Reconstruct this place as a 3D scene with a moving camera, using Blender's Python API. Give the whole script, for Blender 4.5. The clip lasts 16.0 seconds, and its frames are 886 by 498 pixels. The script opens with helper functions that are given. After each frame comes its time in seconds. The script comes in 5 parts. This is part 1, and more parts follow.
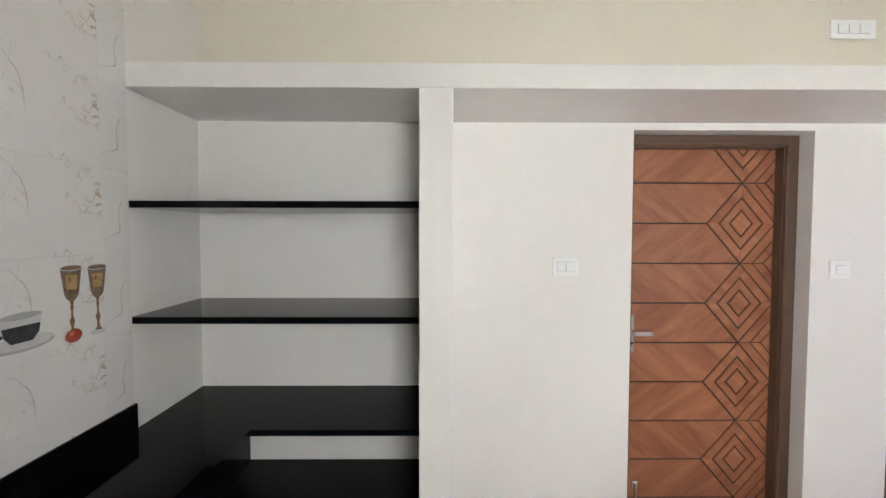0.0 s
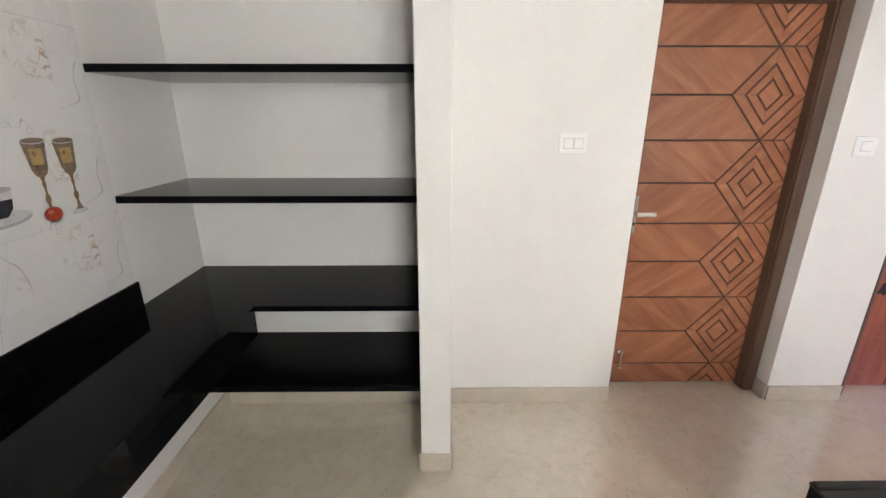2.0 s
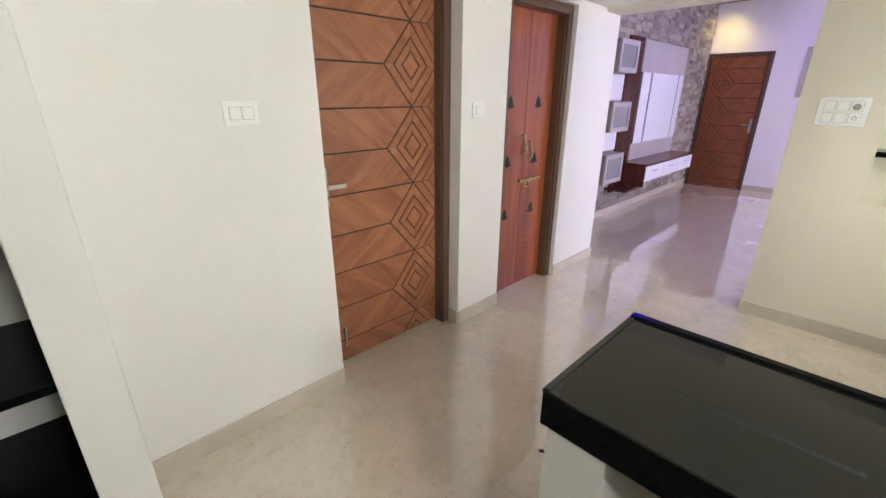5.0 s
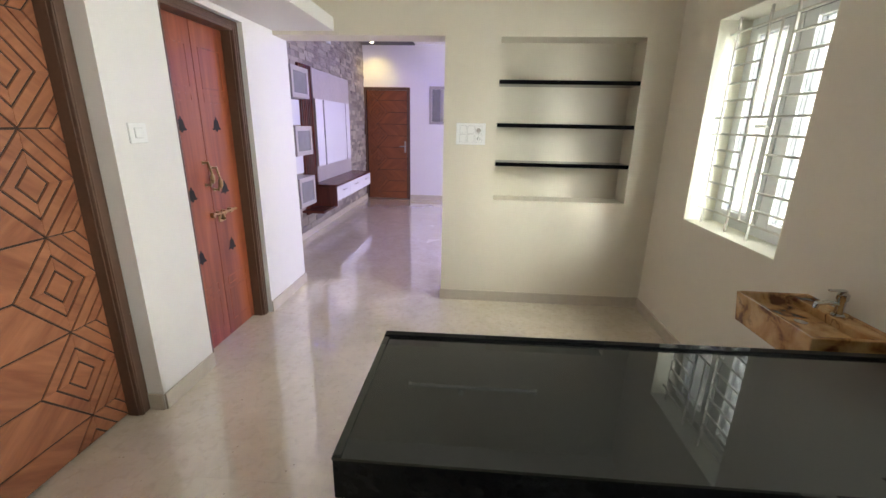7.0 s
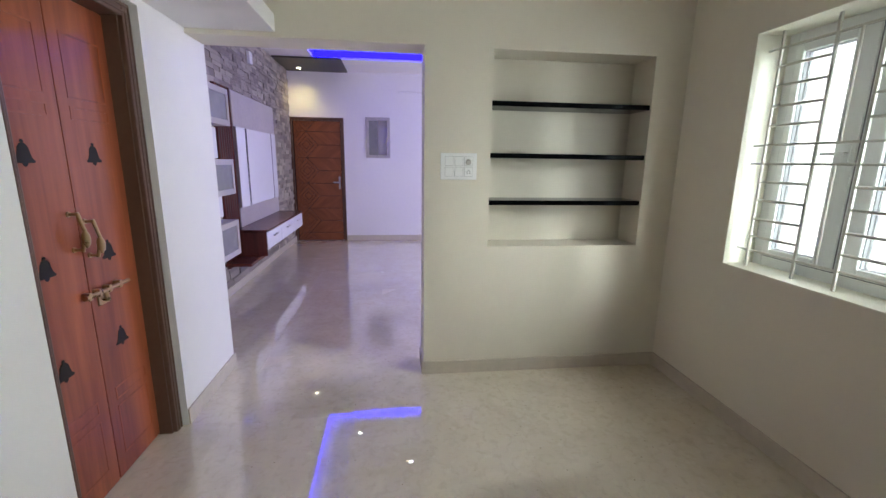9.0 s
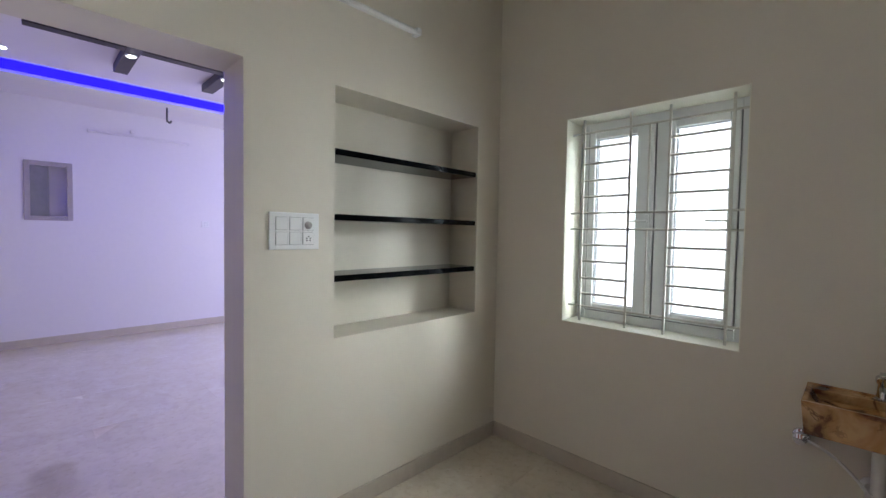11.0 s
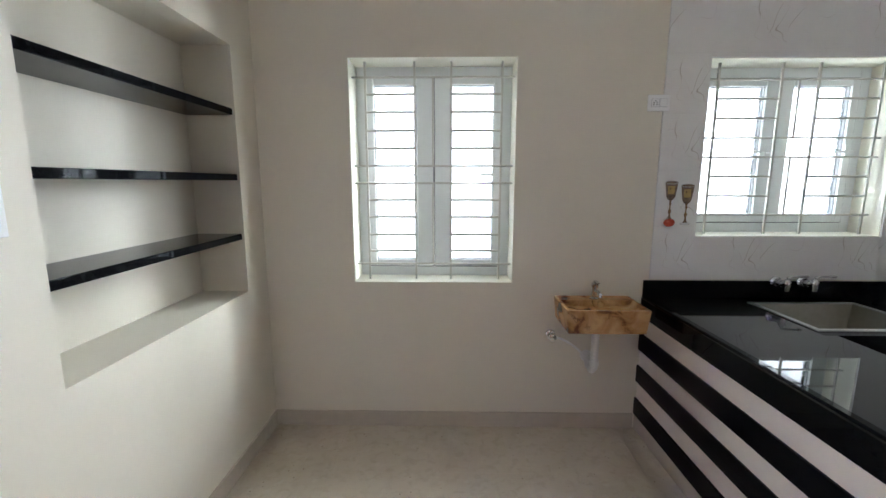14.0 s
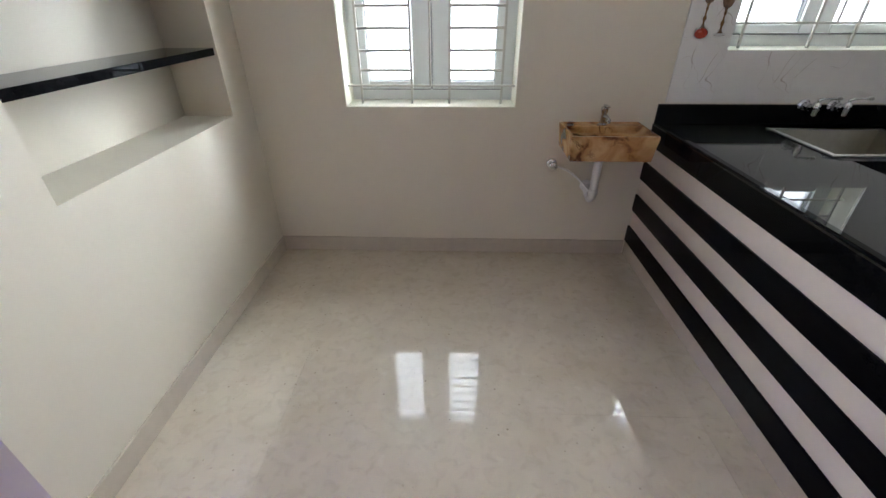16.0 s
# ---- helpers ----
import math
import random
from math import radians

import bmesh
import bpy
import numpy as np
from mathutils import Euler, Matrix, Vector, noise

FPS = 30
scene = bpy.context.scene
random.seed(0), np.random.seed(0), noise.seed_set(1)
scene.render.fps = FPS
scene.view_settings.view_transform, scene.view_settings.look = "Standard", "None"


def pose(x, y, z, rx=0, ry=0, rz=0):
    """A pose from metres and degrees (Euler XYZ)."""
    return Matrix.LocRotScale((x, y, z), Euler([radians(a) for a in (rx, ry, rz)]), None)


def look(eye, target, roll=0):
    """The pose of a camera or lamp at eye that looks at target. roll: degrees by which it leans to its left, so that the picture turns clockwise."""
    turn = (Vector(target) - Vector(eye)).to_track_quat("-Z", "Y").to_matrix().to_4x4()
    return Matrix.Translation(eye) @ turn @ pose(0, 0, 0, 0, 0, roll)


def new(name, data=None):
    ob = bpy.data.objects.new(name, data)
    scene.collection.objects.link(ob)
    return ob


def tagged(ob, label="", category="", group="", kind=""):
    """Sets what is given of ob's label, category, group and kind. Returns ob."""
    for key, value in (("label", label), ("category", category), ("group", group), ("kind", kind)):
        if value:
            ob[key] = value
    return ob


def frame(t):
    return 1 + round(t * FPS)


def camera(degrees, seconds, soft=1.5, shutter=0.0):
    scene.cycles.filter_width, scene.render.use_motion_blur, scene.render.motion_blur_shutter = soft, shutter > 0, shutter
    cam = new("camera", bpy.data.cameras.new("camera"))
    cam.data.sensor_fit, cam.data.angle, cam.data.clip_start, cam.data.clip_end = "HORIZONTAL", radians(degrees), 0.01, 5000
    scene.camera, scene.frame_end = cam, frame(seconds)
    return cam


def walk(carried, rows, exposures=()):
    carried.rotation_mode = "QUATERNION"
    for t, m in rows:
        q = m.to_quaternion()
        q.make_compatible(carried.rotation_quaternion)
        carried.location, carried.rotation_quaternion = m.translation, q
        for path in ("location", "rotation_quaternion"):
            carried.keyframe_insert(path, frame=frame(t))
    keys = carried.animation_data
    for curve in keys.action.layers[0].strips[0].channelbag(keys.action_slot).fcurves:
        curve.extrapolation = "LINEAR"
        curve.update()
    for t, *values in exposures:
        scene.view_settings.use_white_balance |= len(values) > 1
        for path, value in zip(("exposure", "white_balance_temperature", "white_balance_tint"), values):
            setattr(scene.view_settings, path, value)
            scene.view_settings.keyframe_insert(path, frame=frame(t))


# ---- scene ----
cam = camera(93.7, 16.0)
PATH = [
    (0, (0.402, 0.421, 1.593), (0.417, 2.42, 1.516), 0.1),
    (0.5, (0.408, 0.447, 1.592), (0.426, 2.433, 1.354), 0.1),
    (1, (0.403, 0.479, 1.569), (0.425, 2.445, 1.203), 0.0),
    (1.5, (0.396, 0.494, 1.545), (0.422, 2.434, 1.058), -0.0),
    (2, (0.405, 0.498, 1.547), (0.423, 2.403, 0.938), 0.0),
    (2.5, (0.399, 0.498, 1.524), (0.425, 2.383, 0.855), -0.0),
    (3, (0.39, 0.527, 1.533), (0.462, 2.393, 0.817), -0.2),
    (3.5, (0.36, 0.565, 1.506), (0.582, 2.418, 0.787), -0.1),
    (4, (0.346, 0.664, 1.495), (0.844, 2.46, 0.771), -0.2),
    (4.5, (0.379, 0.724, 1.504), (1.251, 2.369, 0.774), 0.1),
    (5, (0.415, 0.745, 1.495), (1.726, 2.086, 0.8), 0.2),
    (5.2, (0.415, 0.78, 1.496), (1.873, 1.953, 0.791), 0.5),
    (7.5, (0.605, 0.96, 1.472), (2.533, 1.014, 0.943), 0.8),
    (8, (0.858, 1.058, 1.477), (2.792, 1.088, 0.971), 0.7),
    (8.2, (0.953, 1.105, 1.463), (2.89, 1.112, 0.965), 0.7),
    (10.3, (1.776, 1.741, 1.418), (3.517, 0.771, 1.256), 1.2),
    (10.5, (1.864, 1.767, 1.398), (3.532, 0.671, 1.276), 1.3),
    (11, (2.124, 1.784, 1.414), (3.539, 0.373, 1.336), 1.0),
    (11.5, (2.381, 1.802, 1.406), (3.445, 0.109, 1.351), 0.6),
    (12, (2.555, 1.766, 1.41), (3.241, -0.112, 1.358), 0.5),
    (12.5, (2.672, 1.735, 1.436), (3.045, -0.229, 1.379), 0.3),
    (13, (2.781, 1.756, 1.454), (2.954, -0.234, 1.362), 0.1),
    (13.5, (2.834, 1.782, 1.472), (2.907, -0.209, 1.292), 0.0),
    (14, (2.844, 1.792, 1.457), (2.884, -0.182, 1.139), 0.0),
    (14.5, (2.809, 1.796, 1.439), (2.862, -0.14, 0.941), -0.1),
    (15, (2.808, 1.783, 1.434), (2.859, -0.087, 0.727), -0.2),
    (15.5, (2.799, 1.767, 1.395), (2.856, -0.027, 0.513), -0.3),
    (16, (2.798, 1.755, 1.379), (2.862, 0.041, 0.35), -0.3),
]
EXPOSURES = [
    (0.0, 0.02, 6300, 9), (1.5, 0.16, 6400, 9), (3.0, 0.21, 6500, 8), (4.0, 0.18, 6500, 6), (5.0, 0.03, 6550, 4), (7.5, 0.06, 6500, 2),
    (8.2, -0.10, 6350, 1), (10.5, -0.60, 5600, 3), (11.5, -0.46, 6000, 6), (12.5, 0.06, 5800, 5), (14.5, 0.03, 5650, 6), (16.0, 0.04, 5750, 7),
]
walk(cam, [(t, look(eye, target, roll)) for t, eye, target, roll in PATH], EXPOSURES)

# ---- world and light ----
world = bpy.data.worlds.new("sky")
scene.world = world
world.use_nodes = True
wn = world.node_tree.nodes
sky = wn.new("ShaderNodeTexSky")
sky.sky_type, sky.sun_disc = "NISHITA", False
sky.sun_elevation, sky.sun_rotation = radians(55), radians(20)
wn["Background"].inputs["Strength"].default_value = 0.1
world.node_tree.links.new(sky.outputs["Color"], wn["Background"].inputs["Color"])

# main planes of the plan, in metres
NORTH, SOUTH, WEST, EAST = 2.487, -0.527, -0.785, 3.905
EAST_BACK = 4.146                 # hall side of the east wall
HALL_EAST, HALL_NORTH, HALL_SOUTH = 8.904, 3.13, -3.0
CEIL, HALL_CEIL = 3.05, 3.12
SKIRT = 0.093


def area_lamp(name, size_x, size_y, power, colour, m):
    data = bpy.data.lights.new(name, "AREA")
    data.shape, data.size, data.size_y, data.energy, data.color = "RECTANGLE", size_x, size_y, power, colour
    ob = new(name, data)
    ob.matrix_world = m
    return ob


# daylight standing outside the window openings
area_lamp("daylight_dining_window", 1.6, 1.8, 185, (1.0, 0.985, 0.95), look((3.0, SOUTH - 0.70, 1.60), (3.0, 2.0, 1.4)))
# extra lamp added on the west side, aimed to brighten the east wall
west_fill = area_lamp("west_fill_light", 1.2, 1.4, 135, (1.0, 0.985, 0.96), look((1.70, SOUTH - 0.85, 1.80), (3.9, 0.75, 0.85)))
west_fill.data.spread = radians(100)
area_lamp("daylight_kitchen_window", 1.6, 1.4, 310, (1.0, 0.98, 0.945), look((0.98, SOUTH - 0.62, 1.68), (0.98, 2.0, 1.5)))
# lilac lamp outside an unseen window, added to brighten the hall
area_lamp("added_hall_light", 3.0, 1.7, 290, (0.765, 0.705, 1.0), look((6.6, HALL_SOUTH - 0.3, 1.9), (6.6, 1.6, 0.1)))

# ---- materials ----


def material(name, colour, rough=0.5, metal=0.0, vary=0.06, scales=(2.0, 30.0), bump=0.0, bump_scale=200.0, rough_vary=0.05, coat=0.0, specular=0.5):
    """A principled material whose tone drifts at two scales, with a fine relief."""
    m = bpy.data.materials.new(name)
    m.use_nodes = True
    nt = m.node_tree
    b = nt.nodes["Principled BSDF"]
    b.inputs["Metallic"].default_value = metal
    b.inputs["Specular IOR Level"].default_value = specular
    b.inputs["Coat Weight"].default_value = coat
    b.inputs["Coat Roughness"].default_value = 0.05
    co = nt.nodes.new("ShaderNodeTexCoord")
    value = None
    for s in scales:
        n = nt.nodes.new("ShaderNodeTexNoise")
        n.inputs["Scale"].default_value, n.inputs["Detail"].default_value = s, 5.0
        nt.links.new(co.outputs["Object"], n.inputs["Vector"])
        if value is None:
            value = n.outputs["Fac"]
        else:
            add = nt.nodes.new("ShaderNodeMath")
            add.operation = "MULTIPLY_ADD"
            add.inputs[1].default_value = 0.5
            half = nt.nodes.new("ShaderNodeMath")
            half.operation = "MULTIPLY"
            half.inputs[1].default_value = 0.5
            nt.links.new(value, half.inputs[0])
            nt.links.new(n.outputs["Fac"], add.inputs[0])
            nt.links.new(half.outputs[0], add.inputs[2])
            value = add.outputs[0]
    ramp = nt.nodes.new("ShaderNodeValToRGB")
    e = ramp.color_ramp.elements
    e[0].position, e[1].position = 0.3, 0.7
    e[0].color = (*[c * (1 - vary) for c in colour], 1)
    e[1].color = (*[min(1, c * (1 + vary)) for c in colour], 1)
    nt.links.new(value, ramp.inputs["Fac"])
    nt.links.new(ramp.outputs["Color"], b.inputs["Base Color"])
    rr = nt.nodes.new("ShaderNodeMapRange")
    rr.inputs["To Min"].default_value = max(0.0, rough - rough_vary)
    rr.inputs["To Max"].default_value = min(1.0, rough + rough_vary)
    nt.links.new(value, rr.inputs["Value"])
    nt.links.new(rr.outputs["Result"], b.inputs["Roughness"])
    if bump:
        n = nt.nodes.new("ShaderNodeTexNoise")
        n.inputs["Scale"].default_value, n.inputs["Detail"].default_value = bump_scale, 3.0
        nt.links.new(co.outputs["Object"], n.inputs["Vector"])
        bp = nt.nodes.new("ShaderNodeBump")
        bp.inputs["Strength"].default_value, bp.inputs["Distance"].default_value = bump, 0.01
        nt.links.new(n.outputs["Fac"], bp.inputs["Height"])
        nt.links.new(bp.outputs["Normal"], b.inputs["Normal"])
    return m


def wood(name, dark, light, rough=0.38, angle=0.0, plane="xz", stretch=(26.0, 1.6), bump=0.06):
    """Wood grain running upwards in its plane, turned by an angle in degrees."""
    m = bpy.data.materials.new(name)
    m.use_nodes = True
    nt = m.node_tree
    b = nt.nodes["Principled BSDF"]
    co = nt.nodes.new("ShaderNodeTexCoord")
    turn = nt.nodes.new("ShaderNodeMapping")
    turn.inputs["Rotation"].default_value = (0, radians(angle), 0) if plane == "xz" else (radians(angle), 0, 0)
    size = nt.nodes.new("ShaderNodeMapping")
    size.inputs["Scale"].default_value = (stretch[0], stretch[0], stretch[1])
    info = nt.nodes.new("ShaderNodeObjectInfo")
    shift = nt.nodes.new("ShaderNodeVectorMath")
    shift.operation = "ADD"
    wide = nt.nodes.new("ShaderNodeVectorMath")
    wide.operation = "SCALE"
    wide.inputs[0].default_value = (7.3, 3.1, 5.7)
    nt.links.new(info.outputs["Random"], wide.inputs["Scale"])
    nt.links.new(co.outputs["Object"], turn.inputs["Vector"])
    nt.links.new(turn.outputs["Vector"], size.inputs["Vector"])
    nt.links.new(size.outputs["Vector"], shift.inputs[0])
    nt.links.new(wide.outputs["Vector"], shift.inputs[1])
    n1 = nt.nodes.new("ShaderNodeTexNoise")
    n1.inputs["Scale"].default_value, n1.inputs["Detail"].default_value, n1.inputs["Distortion"].default_value = 0.8, 6.0, 0.6
    n2 = nt.nodes.new("ShaderNodeTexNoise")
    n2.inputs["Scale"].default_value, n2.inputs["Detail"].default_value = 4.0, 4.0
    nt.links.new(shift.outputs["Vector"], n1.inputs["Vector"])
    nt.links.new(shift.outputs["Vector"], n2.inputs["Vector"])
    mix = nt.nodes.new("ShaderNodeMath")
    mix.operation = "MULTIPLY_ADD"
    mix.inputs[1].default_value = 0.35
    nt.links.new(n2.outputs["Fac"], mix.inputs[0])
    nt.links.new(n1.outputs["Fac"], mix.inputs[2])
    ramp = nt.nodes.new("ShaderNodeValToRGB")
    e = ramp.color_ramp.elements
    e[0].position, e[1].position = 0.45, 0.92
    e[0].color, e[1].color = (*dark, 1), (*light, 1)
    nt.links.new(mix.outputs[0], ramp.inputs["Fac"])
    nt.links.new(ramp.outputs["Color"], b.inputs["Base Color"])
    b.inputs["Roughness"].default_value = rough
    bp = nt.nodes.new("ShaderNodeBump")
    bp.inputs["Strength"].default_value, bp.inputs["Distance"].default_value = bump, 0.005
    nt.links.new(mix.outputs[0], bp.inputs["Height"])
    nt.links.new(bp.outputs["Normal"], b.inputs["Normal"])
    return m


def glowing(name, colour, strength):
    m = bpy.data.materials.new(name)
    m.use_nodes = True
    b = m.node_tree.nodes["Principled BSDF"]
    b.inputs["Base Color"].default_value = (*colour, 1)
    b.inputs["Emission Color"].default_value = (*colour, 1)
    b.inputs["Emission Strength"].default_value = strength
    return m


def clear_glass(name, tint, rough=0.0):
    m = bpy.data.materials.new(name)
    m.use_nodes = True
    b = m.node_tree.nodes["Principled BSDF"]
    b.inputs["Base Color"].default_value = (*tint, 1)
    b.inputs["Roughness"].default_value = rough
    b.inputs["Transmission Weight"].default_value = 1.0
    b.inputs["IOR"].default_value = 1.05
    return m


def floor_material():
    """Polished vitrified tile: faintly cloudy beige with small dark specks, glazed like a mirror; the print runs on over the joints."""
    m = bpy.data.materials.new("polished_floor_tile")
    m.use_nodes = True
    nt = m.node_tree
    b = nt.nodes["Principled BSDF"]
    b.inputs["Roughness"].default_value = 0.0
    b.inputs["IOR"].default_value = 1.60
    b.inputs["Coat Weight"].default_value = 1.0
    b.inputs["Coat Roughness"].default_value = 0.0
    b.inputs["Coat IOR"].default_value = 1.75
    geo = nt.nodes.new("ShaderNodeNewGeometry")

    def noise(scale, detail, distortion=0.0):
        n = nt.nodes.new("ShaderNodeTexNoise")
        n.inputs["Scale"].default_value, n.inputs["Detail"].default_value, n.inputs["Distortion"].default_value = scale, detail, distortion
        nt.links.new(geo.outputs["Position"], n.inputs["Vector"])
        return n.outputs["Fac"]

    def spread(value, a, b_, c, d):
        r = nt.nodes.new("ShaderNodeMapRange")
        r.inputs["From Min"].default_value, r.inputs["From Max"].default_value = a, b_
        r.inputs["To Min"].default_value, r.inputs["To Max"].default_value = c, d
        nt.links.new(value, r.inputs["Value"])
        return r.outputs["Result"]

    def blend(fac, under, over):
        x = nt.nodes.new("ShaderNodeMixRGB")
        nt.links.new(fac, x.inputs[0])
        for socket, v in ((x.inputs[1], under), (x.inputs[2], over)):
            if isinstance(v, tuple):
                socket.default_value = (*v, 1)
            else:
                nt.links.new(v, socket)
        return x.outputs[0]

    base = blend(spread(noise(5.0, 5.0, 0.8), 0.32, 0.68, 0.0, 1.0), (0.61, 0.54, 0.42), (0.68, 0.61, 0.485))
    base = blend(spread(noise(22.0, 5.0, 0.6), 0.50, 0.70, 0.0, 0.38), base, (0.48, 0.41, 0.31))
    base = blend(spread(noise(15.0, 3.0), 0.62, 0.74, 0.0, 0.4), base, (0.74, 0.69, 0.58))
    v = nt.nodes.new("ShaderNodeTexVoronoi")
    v.inputs["Scale"].default_value = 24.0
    nt.links.new(geo.outputs["Position"], v.inputs["Vector"])
    mul = nt.nodes.new("ShaderNodeMath")
    mul.operation = "MULTIPLY"
    nt.links.new(spread(v.outputs["Distance"], 0.05, 0.13, 0.65, 0.0), mul.inputs[0])
    nt.links.new(spread(noise(6.0, 2.0), 0.50, 0.60, 0.0, 1.0), mul.inputs[1])
    base = blend(mul.outputs[0], base, (0.17, 0.13, 0.10))
    nt.links.new(base, b.inputs["Base Color"])
    return m


def vein_tile_material():
    """Glazed white wall tile with thin printed veins, brown and grey; the print is the same on every tile."""
    m = material("veined_wall_tile", (0.775, 0.76, 0.735), rough=0.16, vary=0.03, scales=(3.0, 11.0), rough_vary=0.04)
    nt = m.node_tree
    b = nt.nodes["Principled BSDF"]
    last = b.inputs["Base Color"].links[0].from_socket
    co = nt.nodes.new("ShaderNodeTexCoord")
    for scale, width, colour, seed, gate, fine in ((2.0, 0.0022, (0.46, 0.40, 0.35), 0.0, 0.42, 2.8), (3.4, 0.0036, (0.48, 0.42, 0.36), 4.0, 0.48, 3.0), (27.0, 0.09, (0.46, 0.31, 0.18), 9.0, 0.645, 3.0)):
        mp = nt.nodes.new("ShaderNodeMapping")
        mp.inputs["Location"].default_value = (seed, seed * 2, seed * 3)
        n = nt.nodes.new("ShaderNodeTexNoise")
        n.inputs["Scale"].default_value, n.inputs["Detail"].default_value, n.inputs["Distortion"].default_value = scale, fine, 0.7
        line = nt.nodes.new("ShaderNodeMath")
        line.operation = "COMPARE"
        line.inputs[1].default_value, line.inputs[2].default_value = 0.5, width * 0.5
        g = nt.nodes.new("ShaderNodeTexNoise")
        g.inputs["Scale"].default_value = 5.5
        cut = nt.nodes.new("ShaderNodeMapRange")
        cut.inputs["From Min"].default_value, cut.inputs["From Max"].default_value = gate, gate + 0.08
        cut.inputs["To Max"].default_value = 0.75
        mul = nt.nodes.new("ShaderNodeMath")
        mul.operation = "MULTIPLY"
        mix = nt.nodes.new("ShaderNodeMixRGB")
        mix.inputs[2].default_value = (*colour, 1)
        nt.links.new(co.outputs["Object"], mp.inputs["Vector"])
        nt.links.new(mp.outputs["Vector"], n.inputs["Vector"])
        nt.links.new(mp.outputs["Vector"], g.inputs["Vector"])
        nt.links.new(n.outputs["Fac"], line.inputs[0])
        nt.links.new(g.outputs["Fac"], cut.inputs["Value"])
        nt.links.new(line.outputs[0], mul.inputs[0])
        nt.links.new(cut.outputs["Result"], mul.inputs[1])
        nt.links.new(mul.outputs[0], mix.inputs[0])
        nt.links.new(last, mix.inputs[1])
        last = mix.outputs[0]
    nt.links.new(last, b.inputs["Base Color"])
    return m


def marbled_stone(name, dark, mid, light):
    """Golden brown stone: broad cloudy blotches, brown smears and a few dark veins."""
    m = material(name, mid, rough=0.2, vary=0.1)
    nt = m.node_tree
    b = nt.nodes["Principled BSDF"]
    co = nt.nodes.new("ShaderNodeTexCoord")

    def noise(scale, detail, distortion):
        n = nt.nodes.new("ShaderNodeTexNoise")
        n.inputs["Scale"].default_value, n.inputs["Detail"].default_value, n.inputs["Distortion"].default_value = scale, detail, distortion
        nt.links.new(co.outputs["Object"], n.inputs["Vector"])
        return n.outputs["Fac"]

    ramp = nt.nodes.new("ShaderNodeValToRGB")
    e = ramp.color_ramp.elements
    e[0].position, e[0].color = 0.36, (*dark, 1)
    e[1].position, e[1].color = 0.64, (*light, 1)
    k = ramp.color_ramp.elements.new(0.46)
    k.color = (*mid, 1)
    nt.links.new(noise(11.0, 8.0, 0.5), ramp.inputs["Fac"])
    vein = nt.nodes.new("ShaderNodeMath")
    vein.operation = "COMPARE"
    vein.inputs[1].default_value, vein.inputs[2].default_value = 0.5, 0.012
    nt.links.new(noise(9.0, 6.0, 1.0), vein.inputs[0])
    gate = nt.nodes.new("ShaderNodeMapRange")
    gate.inputs["From Min"].default_value, gate.inputs["From Max"].default_value, gate.inputs["To Max"].default_value = 0.48, 0.60, 0.8
    nt.links.new(noise(5.0, 2.0, 0.0), gate.inputs["Value"])
    fac = nt.nodes.new("ShaderNodeMath")
    fac.operation = "MULTIPLY"
    nt.links.new(vein.outputs[0], fac.inputs[0])
    nt.links.new(gate.outputs["Result"], fac.inputs[1])
    mix = nt.nodes.new("ShaderNodeMixRGB")
    mix.inputs[2].default_value = (*dark, 1)
    nt.links.new(fac.outputs[0], mix.inputs[0])
    nt.links.new(ramp.outputs["Color"], mix.inputs[1])
    nt.links.new(mix.outputs[0], b.inputs["Base Color"])
    return m


def piece_stone(name, colours):
    """Rough stacked stone: each stone takes its own tone."""
    m = material(name, colours[1], rough=0.85, vary=0.25, scales=(9.0, 60.0), bump=0.6, bump_scale=45.0)
    nt = m.node_tree
    b = nt.nodes["Principled BSDF"]
    old = b.inputs["Base Color"].links[0].from_socket
    info = nt.nodes.new("ShaderNodeObjectInfo")
    geo = nt.nodes.new("ShaderNodeNewGeometry")
    add = nt.nodes.new("ShaderNodeMath")
    add.operation = "ADD"
    frac = nt.nodes.new("ShaderNodeMath")
    frac.operation = "FRACT"
    nt.links.new(info.outputs["Random"], add.inputs[0])
    nt.links.new(geo.outputs["Random Per Island"], add.inputs[1])
    nt.links.new(add.outputs[0], frac.inputs[0])
    ramp = nt.nodes.new("ShaderNodeValToRGB")
    e = ramp.color_ramp.elements
    e[0].position, e[0].color = 0.0, (*colours[0], 1)
    e[1].position, e[1].color = 1.0, (*colours[2], 1)
    k = e.new(0.5)
    k.color = (*colours[1], 1)
    nt.links.new(frac.outputs[0], ramp.inputs["Fac"])
    mix = nt.nodes.new("ShaderNodeMixRGB")
    mix.inputs[0].default_value = 0.78
    nt.links.new(old, mix.inputs[1])
    nt.links.new(ramp.outputs["Color"], mix.inputs[2])
    nt.links.new(mix.outputs[0], b.inputs["Base Color"])
    return m


CREAM = material("cream_wall_paint", (0.72, 0.67, 0.56), rough=0.55, vary=0.018, scales=(0.9, 9.0), bump=0.002, bump_scale=140)
WHITE = material("off_white_wall_paint", (0.77, 0.75, 0.72), rough=0.5, vary=0.02, scales=(0.9, 9.0), bump=0.002, bump_scale=140)
SIDECREAM = material("pinkish_cream_counter_paint", (0.80, 0.72, 0.63), rough=0.5, vary=0.03, scales=(1.5, 24.0), bump=0.006, bump_scale=140)
HALLWHITE = material("hall_white_paint", (0.82, 0.79, 0.80), rough=0.5, vary=0.02, scales=(0.7, 20.0), bump=0.006, bump_scale=140)
FLOOR = floor_material()
